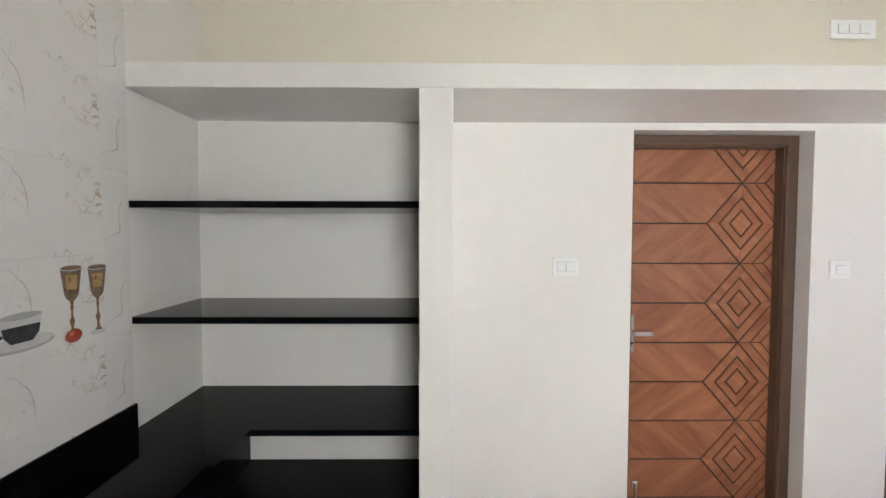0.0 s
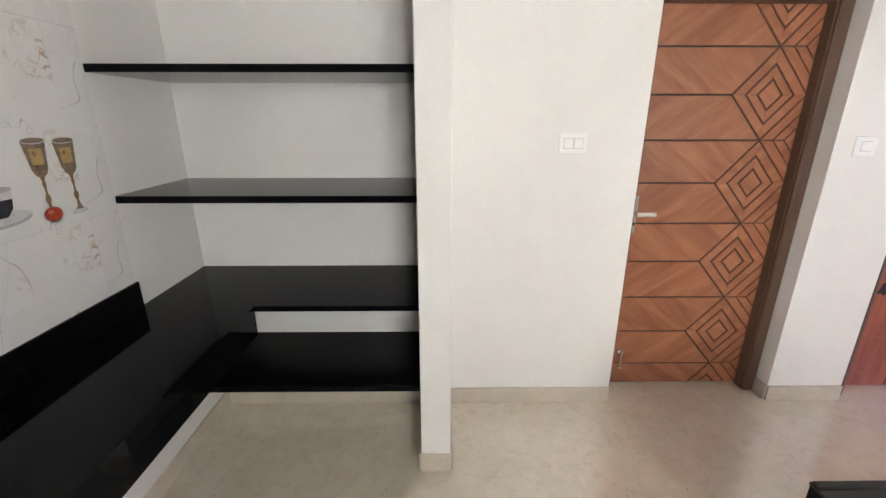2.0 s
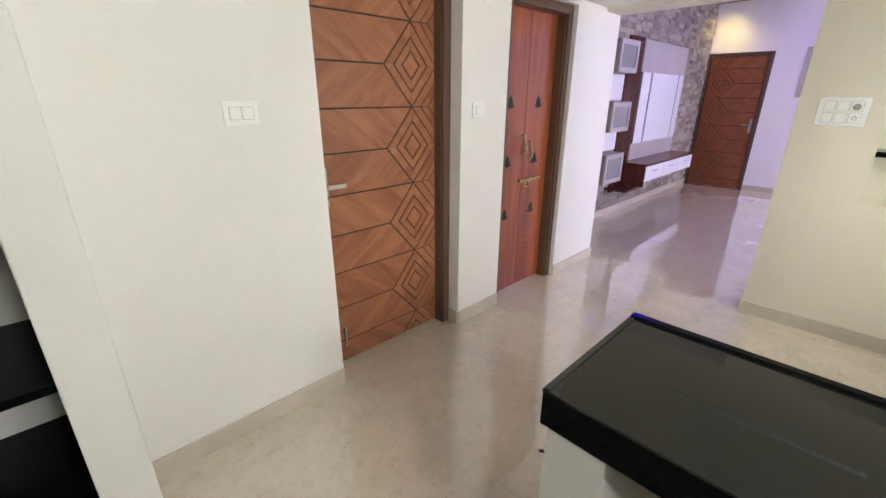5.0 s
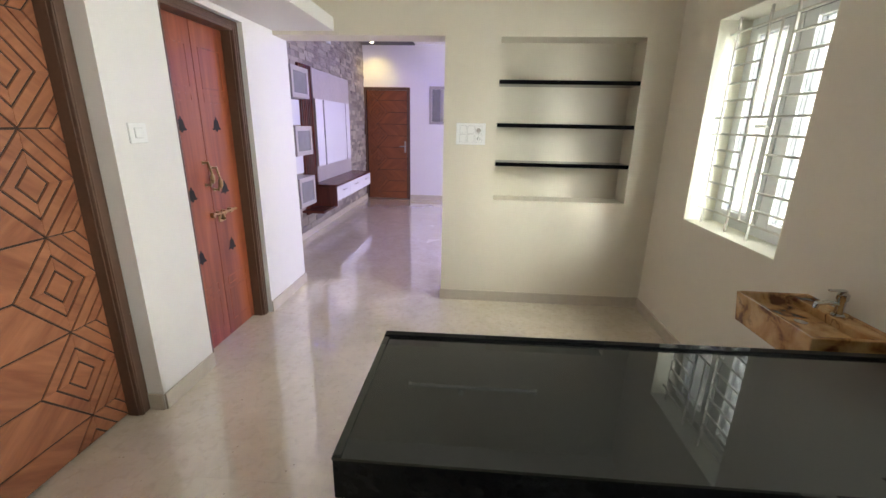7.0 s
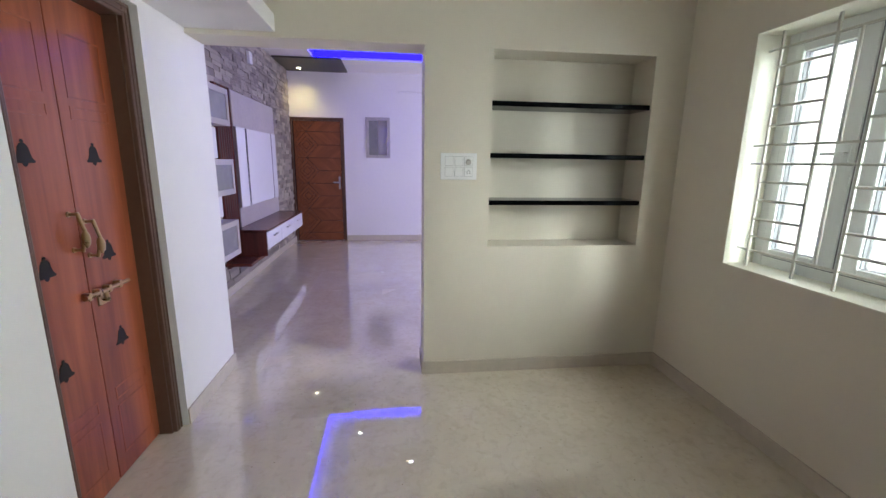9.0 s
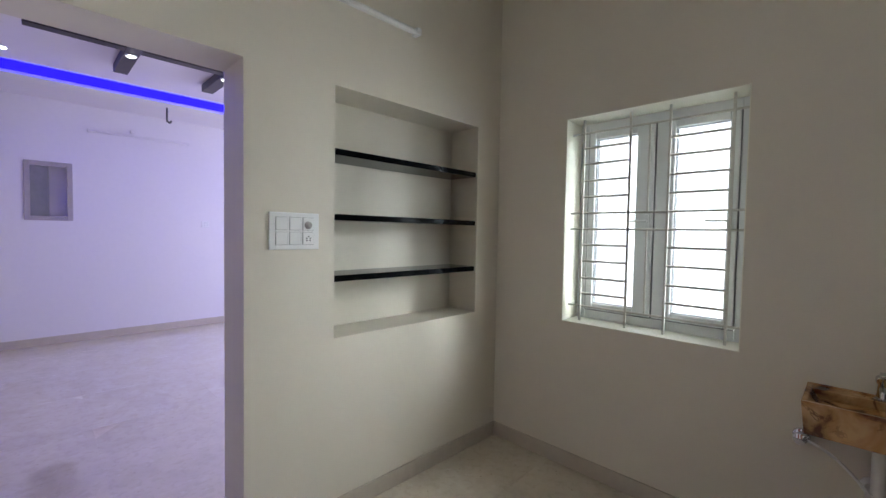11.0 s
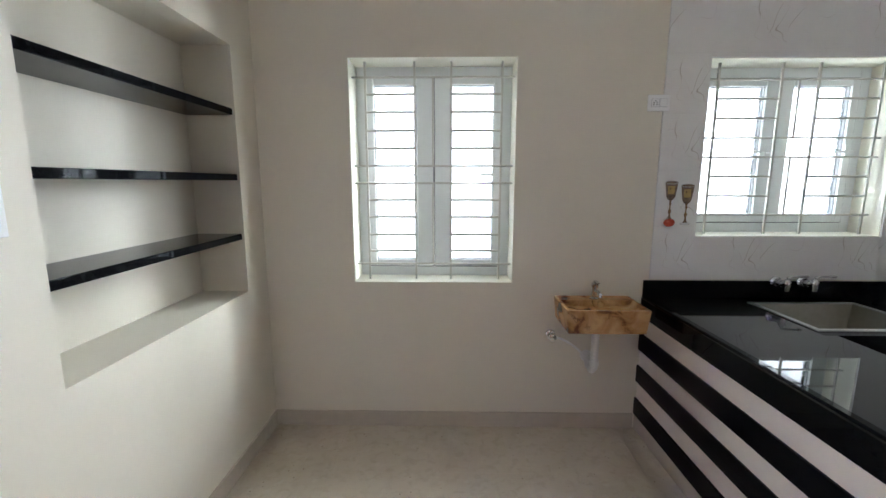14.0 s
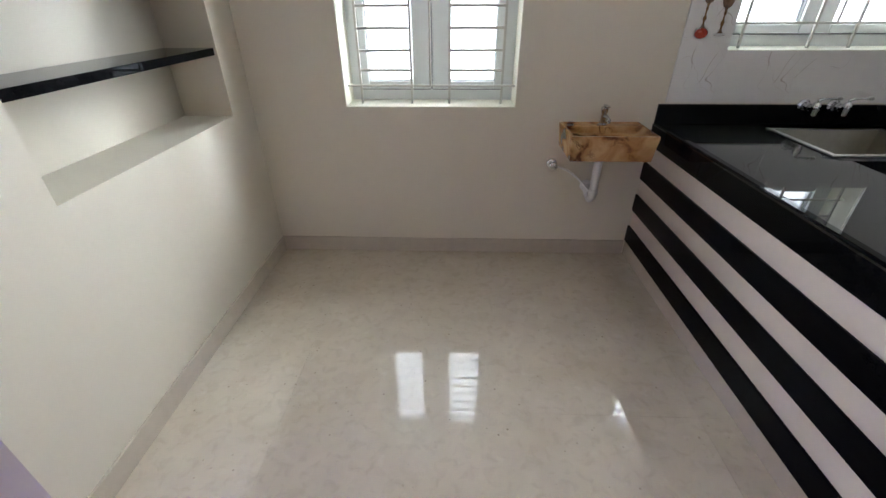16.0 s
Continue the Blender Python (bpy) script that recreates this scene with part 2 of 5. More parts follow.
FLOOR_JOINT = material("beige_tile_joint", (0.58, 0.51, 0.40), rough=0.1, vary=0.1)
SKIRTING = material("skirting_tile", (0.56, 0.50, 0.41), rough=0.18, vary=0.08, scales=(2.0, 18.0))
GRANITE = material("black_granite", (0.0032, 0.0034, 0.0042), rough=0.04, vary=0.4, scales=(40.0, 400.0), rough_vary=0.012, specular=0.08)
PALER_GRANITE = material("paler_black_granite", (0.0145, 0.015, 0.0135), rough=0.03, vary=0.30, scales=(3.0, 350.0), rough_vary=0.015, specular=0.55)
STRIPE = material("black_granite_strip", (0.0022, 0.0022, 0.0036), rough=0.16, vary=0.2, scales=(30.0, 300.0), specular=0.06)
WALLTILE = vein_tile_material()
DOOR_A = wood("teak_laminate_rising", (0.215, 0.072, 0.034), (0.41, 0.165, 0.082), angle=52, stretch=(16.0, 2.4))
DOOR_B = wood("teak_laminate_falling", (0.215, 0.072, 0.034), (0.41, 0.165, 0.082), angle=-52, stretch=(16.0, 2.4))
DOOR_GROOVE = material("dark_groove", (0.030, 0.011, 0.007), rough=0.6)
FRAME_BROWN = material("brown_painted_frame", (0.105, 0.058, 0.038), rough=0.35, vary=0.12, scales=(3.0, 40.0), bump=0.03)
POOJA = wood("red_teak_door", (0.15, 0.030, 0.012), (0.40, 0.110, 0.042), stretch=(11.0, 0.7), rough=0.28)
MAHOGANY = wood("mahogany_laminate", (0.07, 0.018, 0.013), (0.16, 0.045, 0.03), stretch=(18.0, 1.4), rough=0.25)
HALLDOOR_A = wood("hall_door_rising", (0.165, 0.050, 0.018), (0.265, 0.086, 0.032), angle=50, plane="yz", stretch=(16.0, 2.4))
HALLDOOR_B = wood("hall_door_falling", (0.165, 0.050, 0.018), (0.265, 0.086, 0.032), angle=-50, plane="yz", stretch=(16.0, 2.4))
RAFTER = wood("dark_rafter_wood", (0.012, 0.008, 0.007), (0.030, 0.019, 0.015), rough=0.4)
DARKPANEL = wood("dark_ceiling_panel_wood", (0.014, 0.010, 0.008), (0.030, 0.021, 0.016), rough=0.4)
# lighter than the wall: the daylight on the reveals is in this colour
REVEAL = material("lightened_cream_reveal", (0.84, 0.82, 0.70), rough=0.4, vary=0.02)
UPVC = material("white_upvc", (0.745, 0.77, 0.755), rough=0.3, vary=0.02)
ut = UPVC.node_tree
ul = ut.nodes.new("ShaderNodeBsdfTranslucent")     # slight translucency, added to brighten the frames like glare from outside
ul.inputs["Color"].default_value = (0.9, 0.9, 0.9, 1)
um = ut.nodes.new("ShaderNodeMixShader")
um.inputs[0].default_value = 0.03
ut.links.new(ut.nodes["Principled BSDF"].outputs[0], um.inputs[1])
ut.links.new(ul.outputs[0], um.inputs[2])
ut.links.new(um.outputs[0], ut.nodes["Material Output"].inputs["Surface"])
BAR = material("white_painted_steel_bar", (0.58, 0.57, 0.52), rough=0.4, vary=0.05)
GASKET = material("grey_rubber_gasket", (0.19, 0.195, 0.205), rough=0.6)
# grey tint put in only to dim the view outside behind the bars
GLASS = clear_glass("outside_dimming_glass", (0.085, 0.087, 0.089))
CHROME = material("chrome", (0.62, 0.62, 0.63), rough=0.07, metal=1.0, vary=0.03)
# paler copy of the chrome, with the lever's highlight put into its colour
BRIGHT = material("highlight_chrome", (0.93, 0.93, 0.92), rough=0.30, metal=1.0, vary=0.02)
STEEL = material("brushed_steel", (0.42, 0.41, 0.385), rough=0.32, metal=1.0, vary=0.06)
SINKSTEEL = material("dull_steel", (0.30, 0.285, 0.24), rough=0.33, metal=1.0, vary=0.10)
BRASS = material("aged_brass", (0.45, 0.33, 0.17), rough=0.28, metal=1.0, vary=0.1)
PLASTIC = material("white_switch_plastic", (0.88, 0.88, 0.87), rough=0.10, vary=0.015)
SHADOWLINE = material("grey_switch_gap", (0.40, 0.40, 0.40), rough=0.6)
PIPE = material("white_pvc_pipe", (0.82, 0.81, 0.78), rough=0.3, vary=0.03)
BLACKCUT = material("black_cutout", (0.008, 0.006, 0.006), rough=0.7)
BASIN = marbled_stone("brown_marbled_stone", (0.12, 0.045, 0.018), (0.42, 0.225, 0.085), (0.58, 0.37, 0.17))
BASIN_JOINT = material("pale_stone_joint", (0.52, 0.40, 0.26), rough=0.5, vary=0.25, scales=(30.0, 120.0))
STONE = piece_stone("stacked_stone", ((0.17, 0.145, 0.13), (0.29, 0.25, 0.215), (0.45, 0.395, 0.32)))
GREYPANEL = material("grey_beige_laminate", (0.44, 0.40, 0.39), rough=0.4, vary=0.12, scales=(2.5, 30.0))
WHITELAM = material("white_laminate", (0.80, 0.79, 0.82), rough=0.16, vary=0.02)
FROST = material("frosted_cabinet_glass", (0.25, 0.245, 0.25), rough=0.13, vary=0.12, scales=(3.0, 14.0))
BOXGREY = material("light_grey_laminate", (0.44, 0.41, 0.385), rough=0.4, vary=0.06)
BOXDARK = material("taupe_grey_laminate", (0.30, 0.275, 0.25), rough=0.4, vary=0.08)
LED = glowing("blue_led", (0.012, 0.004, 1.0), 9.0)
SPOTGLOW = glowing("warm_led_disc", (1.0, 0.85, 0.55), 25.0)
SPOTWHITE = glowing("white_led_disc", (1.0, 0.97, 0.92), 25.0)
OUTSIDE = glowing("bright_overcast_outside", (1.0, 1.0, 1.0), 16.0)
GOLD = material("printed_gold", (0.20, 0.12, 0.05), rough=0.2, vary=0.45, scales=(25.0, 90.0))
BRONZE = material("printed_bronze", (0.19, 0.13, 0.085), rough=0.2, vary=0.6, scales=(30.0, 90.0))
PRINTWHITE = material("printed_pale_grey", (0.62, 0.61, 0.60), rough=0.2, vary=0.12, scales=(12.0, 40.0))
PRINTBLACK = material("printed_black", (0.035, 0.035, 0.04), rough=0.2, vary=0.5, scales=(10.0, 40.0))
PRINTRED = material("printed_red", (0.42, 0.065, 0.035), rough=0.2, vary=0.4, scales=(30.0, 80.0))
CHERRY_SHEEN = material("printed_light_red", (0.58, 0.16, 0.10), rough=0.2, vary=0.2, scales=(30.0, 80.0))
AMBER = material("printed_amber", (0.44, 0.29, 0.11), rough=0.2, vary=0.3, scales=(20.0, 60.0))

# ---- mesh helpers ----


def box(bm, x0, x1, y0, y1, z0, z1, bevel=0.0, segments=2):
    r = bmesh.ops.create_cube(bm, size=1.0)
    vs = r["verts"]
    bmesh.ops.scale(bm, vec=(x1 - x0, y1 - y0, z1 - z0), verts=vs)
    bmesh.ops.translate(bm, vec=((x0 + x1) / 2, (y0 + y1) / 2, (z0 + z1) / 2), verts=vs)
    if bevel:
        es = list({e for v in vs for e in v.link_edges})
        bmesh.ops.bevel(bm, geom=es, offset=bevel, segments=segments, affect="EDGES", profile=0.5)
    return bm


def one_box(*a, **k):
    return box(bmesh.new(), *a, **k)


def rod(bm, a, b, r, sides=12, r2=None):
    """A round bar from a to b."""
    a, b = Vector(a), Vector(b)
    d = b - a
    m = Matrix.Translation((a + b) / 2) @ d.to_track_quat("Z", "Y").to_matrix().to_4x4()
    bmesh.ops.create_cone(bm, cap_ends=True, segments=sides, radius1=r, radius2=r if r2 is None else r2, depth=d.length, matrix=m)
    return bm


def bent(bm, pts, r, sides=12):
    """A round tube through points, with balls at its bends."""
    for a, b in zip(pts, pts[1:]):
        rod(bm, a, b, r, sides)
    for p in pts[1:-1]:
        bmesh.ops.create_uvsphere(bm, u_segments=sides, v_segments=8, radius=r, matrix=Matrix.Translation(p))
    return bm


def tube(bm, pts, r, sides=10):
    """One smooth round tube swept through points."""
    pts = [Vector(p) for p in pts]
    rings = []
    for k, p in enumerate(pts):
        d = (pts[min(k + 1, len(pts) - 1)] - pts[max(k - 1, 0)]).normalized()
        side = d.cross(Vector((0, 0, 1))).normalized()
        up = side.cross(d)
        rings.append([bm.verts.new(p + r * (side * math.cos(2 * math.pi * i / sides) + up * math.sin(2 * math.pi * i / sides))) for i in range(sides)])
    for u, v in zip(rings, rings[1:]):
        for i in range(sides):
            bm.faces.new((u[i], u[(i + 1) % sides], v[(i + 1) % sides], v[i]))
    bm.faces.new(rings[0][::-1])
    bm.faces.new(rings[-1])
    bmesh.ops.recalc_face_normals(bm, faces=bm.faces)
    return bm


def lathe(bm, profile, centre, sides=24, axis="z"):
    """A turned shape from (radius, height) pairs."""
    rings = []
    for r, h in profile:
        ring = []
        for k in range(sides):
            a = 2 * math.pi * k / sides
            p = (r * math.cos(a), r * math.sin(a), h)
            if axis == "y":
                p = (p[0], p[2], p[1])
            elif axis == "x":
                p = (p[2], p[0], p[1])
            ring.append(bm.verts.new(Vector(centre) + Vector(p)))
        rings.append(ring)
    for u, v in zip(rings, rings[1:]):
        for k in range(sides):
            bm.faces.new((u[k], u[(k + 1) % sides], v[(k + 1) % sides], v[k]))
    bm.faces.new(rings[0][::-1])
    bm.faces.new(rings[-1])
    bmesh.ops.recalc_face_normals(bm, faces=bm.faces)
    return bm


def cells(bm, axis, d0, d1, u0, u1, v0, v1, holes):
    """A slab between d0 and d1 along axis, spanning u and v, with rectangular holes (ua, ub, va, vb)."""
    us = sorted({u0, u1, *[h[0] for h in holes], *[h[1] for h in holes]})
    us = [u for u in us if u0 <= u <= u1]
    for a, b in zip(us, us[1:]):
        m = (a + b) / 2
        cuts = sorted((max(v0, h[2]), min(v1, h[3])) for h in holes if h[0] < m < h[1])
        at = v0
        for c0, c1 in cuts + [(v1, v1)]:
            if c0 - at > 1e-5:
                if axis == "y":
                    box(bm, a, b, d0, d1, at, c0)
                elif axis == "x":
                    box(bm, d0, d1, a, b, at, c0)
                else:
                    box(bm, a, b, at, c0, d0, d1)
            at = max(at, c1)
    return bm


def finish(name, bm, mat, smooth=False):
    me = bpy.data.meshes.new(name)
    bm.to_mesh(me)
    bm.free()
    me.materials.append(mat)
    if smooth:
        for p in me.polygons:
            p.use_smooth = True
        me.set_sharp_from_angle(angle=radians(35))
    return me


def thing(name, at, label, category, group="", kind=""):
    ob = new(name)
    ob.empty_display_size = 0.05
    ob.location = at
    return tagged(ob, label, category, group, kind)


def part(name, bm, mat, parent, label="", smooth=False, kind=""):
    """One mesh object under a thing or a part; its points are in world metres."""
    ob = new(name, finish(name, bm, mat, smooth))
    ob.parent = parent
    if parent.type == "EMPTY":
        ob.matrix_parent_inverse = Matrix.Translation(-Vector(parent.location))
    return tagged(ob, label=label, kind=kind)


def solid(name, bm, mat, label, category, kind="", group="", smooth=False):
    ob = new(name, finish(name, bm, mat, smooth))
    return tagged(ob, label, category, group, kind)


def shrunk(poly, gaps):
    """A convex polygon, anticlockwise, whose edges move inwards by the gaps."""
    n = len(poly)
    lines = []
    for k in range(n):
        a, b = Vector(poly[k]), Vector(poly[(k + 1) % n])
        d = (b - a).normalized()
        nrm = Vector((-d.y, d.x))
        lines.append((a + nrm * gaps[k], d))
    out = []
    for k in range(n):
        p, d = lines[k - 1]
        q, e = lines[k]
        cross = d.x * e.y - d.y * e.x
        if abs(cross) < 1e-6:
            out.append(q)
            continue
        s = ((q.x - p.x) * e.y - (q.y - p.y) * e.x) / cross
        out.append(p + d * s)
    return out


def prism(bm, poly, place, depth, ease=0.0015):
    """Extrudes a flat polygon (u, v) towards the viewer; place maps (u, v, w) to the world. The front edge is eased."""
    n = len(poly)
    inner = shrunk(poly, [ease] * n)
    rows = [[bm.verts.new(place(p[0], p[1], 0)) for p in poly], [bm.verts.new(place(p[0], p[1], depth - ease)) for p in poly], [bm.verts.new(place(p[0], p[1], depth)) for p in inner]]
    for a, b in zip(rows, rows[1:]):
        for k in range(n):
            bm.faces.new((a[k], a[(k + 1) % n], b[(k + 1) % n], b[k]))
    bm.faces.new(rows[2])
    bmesh.ops.recalc_face_normals(bm, faces=bm.faces)
    return bm


# ---- structure: floor, walls, ceilings ----
floor_slab = solid("floor", one_box(WEST - 0.25, HALL_EAST + 0.25, HALL_SOUTH - 0.25, HALL_NORTH + 0.25, -0.12, -0.0005), FLOOR_JOINT, "polished beige vitrified tile floor, glossy with small specks", "floor", "structure")

D1 = (1.36, 2.262)      # opening of the carved door
D2 = (2.685, 3.466)    # opening of the prayer room door
LINTEL = 2.11
TOP = 3.2
bm = bmesh.new()
cells(bm, "y", NORTH, NORTH + 0.23, WEST - 0.23, EAST_BACK, 0.0, 2.2, [(*D1, 0.0, 2.103), (*D2, 0.0, 2.103)])
wall_north = solid("wall_north", bm, WHITE, "smooth off-white painted plaster wall with two doorways", "wall", "structure")
solid("wall_north_upper", one_box(WEST - 0.23, EAST_BACK, NORTH + 0.002, NORTH + 0.232, 2.2, TOP), CREAM, "cream painted wall above the loft slab", "wall", "structure")
solid("wall_behind_doors", one_box(1.2, 3.7, NORTH + 0.36, NORTH + 0.46, 0, 2.3), WHITE, "plain wall closing the doorways behind", "wall", "structure")

W1 = (2.495, 3.400, 0.888, 2.110)
W2 = (0.486, 1.495, 1.160, 2.095)
bm = bmesh.new()
cells(bm, "y", SOUTH - 0.25, SOUTH, WEST - 0.23, EAST_BACK, 0.0, TOP, [W1, W2])
wall_south = solid("wall_south", bm, CREAM, "cream painted wall with two barred windows", "wall", "structure")

NICHE = (-0.300, 0.746, 0.893, 2.105)
OPEN_Y = 1.162
bm = bmesh.new()
cells(bm, "x", EAST, EAST_BACK, SOUTH, NORTH, 0.0, TOP, [NICHE, (OPEN_Y, NORTH, 0.0, LINTEL)])
wall_east = solid("wall_east", bm, CREAM, "cream painted wall with a shelf niche and a wide opening", "wall", "structure")
solid("wall_niche_back", one_box(EAST_BACK + 0.004, EAST_BACK + 0.12, -0.4, 0.85, 0.8, 2.2), CREAM, "cream painted back of the shelf niche", "wall", "structure")
wall_west = solid("wall_west", one_box(WEST - 0.23, WEST, SOUTH, NORTH, 0.0, TOP), WHITE, "off-white painted kitchen wall behind the tiles", "wall", "structure")
solid("ceiling", one_box(WEST - 0.23, EAST_BACK, SOUTH - 0.25, NORTH + 0.23, CEIL + 0.15, CEIL + 0.27), WHITE, "plain white ceiling of the kitchen and dining room", "ceiling", "structure")

# pier between pantry shelves and the switch wall, and the loft slab over them
PIER = (0.322, 0.452)
solid("pantry_pier", one_box(*PIER, 2.008, NORTH + 0.02, -0.01, 2.15, bevel=0.004), WHITE, "narrow off-white plastered wall end beside the pantry shelves", "wall", "structure")
bm = one_box(WEST - 0.01, EAST + 0.01, 2.006, NORTH + 0.02, 2.138, 2.232, bevel=0.004)
solid("loft_slab", bm, WHITE, "off-white plastered loft slab running above shelves and doors", "loft", "structure")

# hall beyond the opening
solid("wall_hall_west", one_box(EAST_BACK - 0.23, EAST_BACK, NORTH + 0.232, HALL_NORTH + 0.2, 0, TOP), HALLWHITE, "white painted return wall of the hall", "wall", "structure")
wall_hall_north = solid("wall_hall_north", one_box(EAST_BACK, HALL_EAST + 0.2, HALL_NORTH, HALL_NORTH + 0.2, 0, TOP), STONE, "rough mortar bed of the hall feature wall", "wall", "structure")
FD = (2.195, 3.118)
DB = (1.43, 1.79, 1.51, 2.14)
bm = bmesh.new()
cells(bm, "x", HALL_EAST, HALL_EAST + 0.2, HALL_SOUTH - 0.2, HALL_NORTH, 0, TOP, [(*FD, 0.0, 2.145), DB])
solid("wall_hall_east", bm, HALLWHITE, "white painted hall wall with a door and a recess", "wall", "structure")
solid("wall_hall_east_back", one_box(HALL_EAST + 0.204, HALL_EAST + 0.3, 1.2, HALL_NORTH, 0, 2.3), HALLWHITE, "plain wall behind the hall door", "wall", "structure")
# window opening added out of view to let the hall lamp in
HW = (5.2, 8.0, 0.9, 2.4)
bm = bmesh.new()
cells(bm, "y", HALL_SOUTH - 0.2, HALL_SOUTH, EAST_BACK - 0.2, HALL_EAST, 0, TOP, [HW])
solid("wall_hall_south", bm, HALLWHITE, "white painted hall wall, out of view, with an added window opening", "wall", "structure")
solid("wall_hall_west_south", one_box(EAST_BACK - 0.2, EAST_BACK, HALL_SOUTH, SOUTH - 0.25, 0, TOP), HALLWHITE, "white painted side wall of the hall", "wall", "structure")
solid("ceiling_hall", one_box(EAST_BACK, HALL_EAST + 0.2, HALL_SOUTH - 0.2, HALL_NORTH + 0.2, 3.06, TOP + 0.05), HALLWHITE, "white hall ceiling, raised inside a tray", "ceiling", "structure")

# tray ceiling of the hall: lower border, inner panel, dark corner panel
DROP = 2.9
solid("ceiling_island", one_box(EAST_BACK, 7.80, HALL_SOUTH, 2.05, 2.965, 3.059), HALLWHITE, "white inner ceiling panel inside the tray", "ceiling", "structure")
solid("ceiling_border_north", one_box(EAST_BACK, HALL_EAST, 2.50, HALL_NORTH, DROP, 3.059), HALLWHITE, "white lower ceiling border beside the stone wall", "ceiling", "structure")
solid("ceiling_border_east", one_box(8.03, HALL_EAST, HALL_SOUTH, 2.499, DROP, 3.059), HALLWHITE, "white lower ceiling border along the far wall", "ceiling", "structure")
solid("ceiling_corner_panel", one_box(7.95, HALL_EAST - 0.002, 2.10, HALL_NORTH - 0.05, DROP - 0.022, DROP - 0.002), DARKPANEL, "dark brown wooden ceiling panel in the corner", "ceiling panel", "structure")


# ---- skirting ----
def skirting(x0, x1, y0, y1):
    return solid("baseboard", one_box(x0, x1, y0, y1, 0.0, SKIRT, bevel=0.003), SKIRTING, "beige tile skirting along the wall foot", "skirting", "structure")


T = 0.012
skirting(PIER[1], D1[0], NORTH - T, NORTH)
skirting(D1[1], D2[0], NORTH - T, NORTH)
skirting(D2[1], EAST_BACK, NORTH - T, NORTH)
skirting(D1[1] - T, D1[1], NORTH + 0.001, 2.57)
skirting(PIER[0] - 0.006, PIER[1] + 0.006, 2.008 - T, 2.008)
skirting(PIER[1], PIER[1] + T, 2.009, NORTH - T - 0.001)
skirting(PIER[0] - T, PIER[0], 2.009, NORTH - T - 0.001)
skirting(WEST + T, PIER[0] - T - 0.001, NORTH - T, NORTH)
skirting(WEST, WEST + T, 0.12, NORTH)
skirting(EAST - T, EAST, SOUTH + T, OPEN_Y)
skirting(EAST - T, EAST_BACK, OPEN_Y, OPEN_Y + T)
skirting(1.76, EAST, SOUTH, SOUTH + T)
skirting(EAST_BACK, EAST_BACK + T, NORTH - T, HALL_NORTH)
skirting(EAST_BACK + T, HALL_EAST, HALL_NORTH - 0.05, HALL_NORTH - 0.02)
skirting(HALL_EAST - T, HALL_EAST, HALL_SOUTH, FD[0])


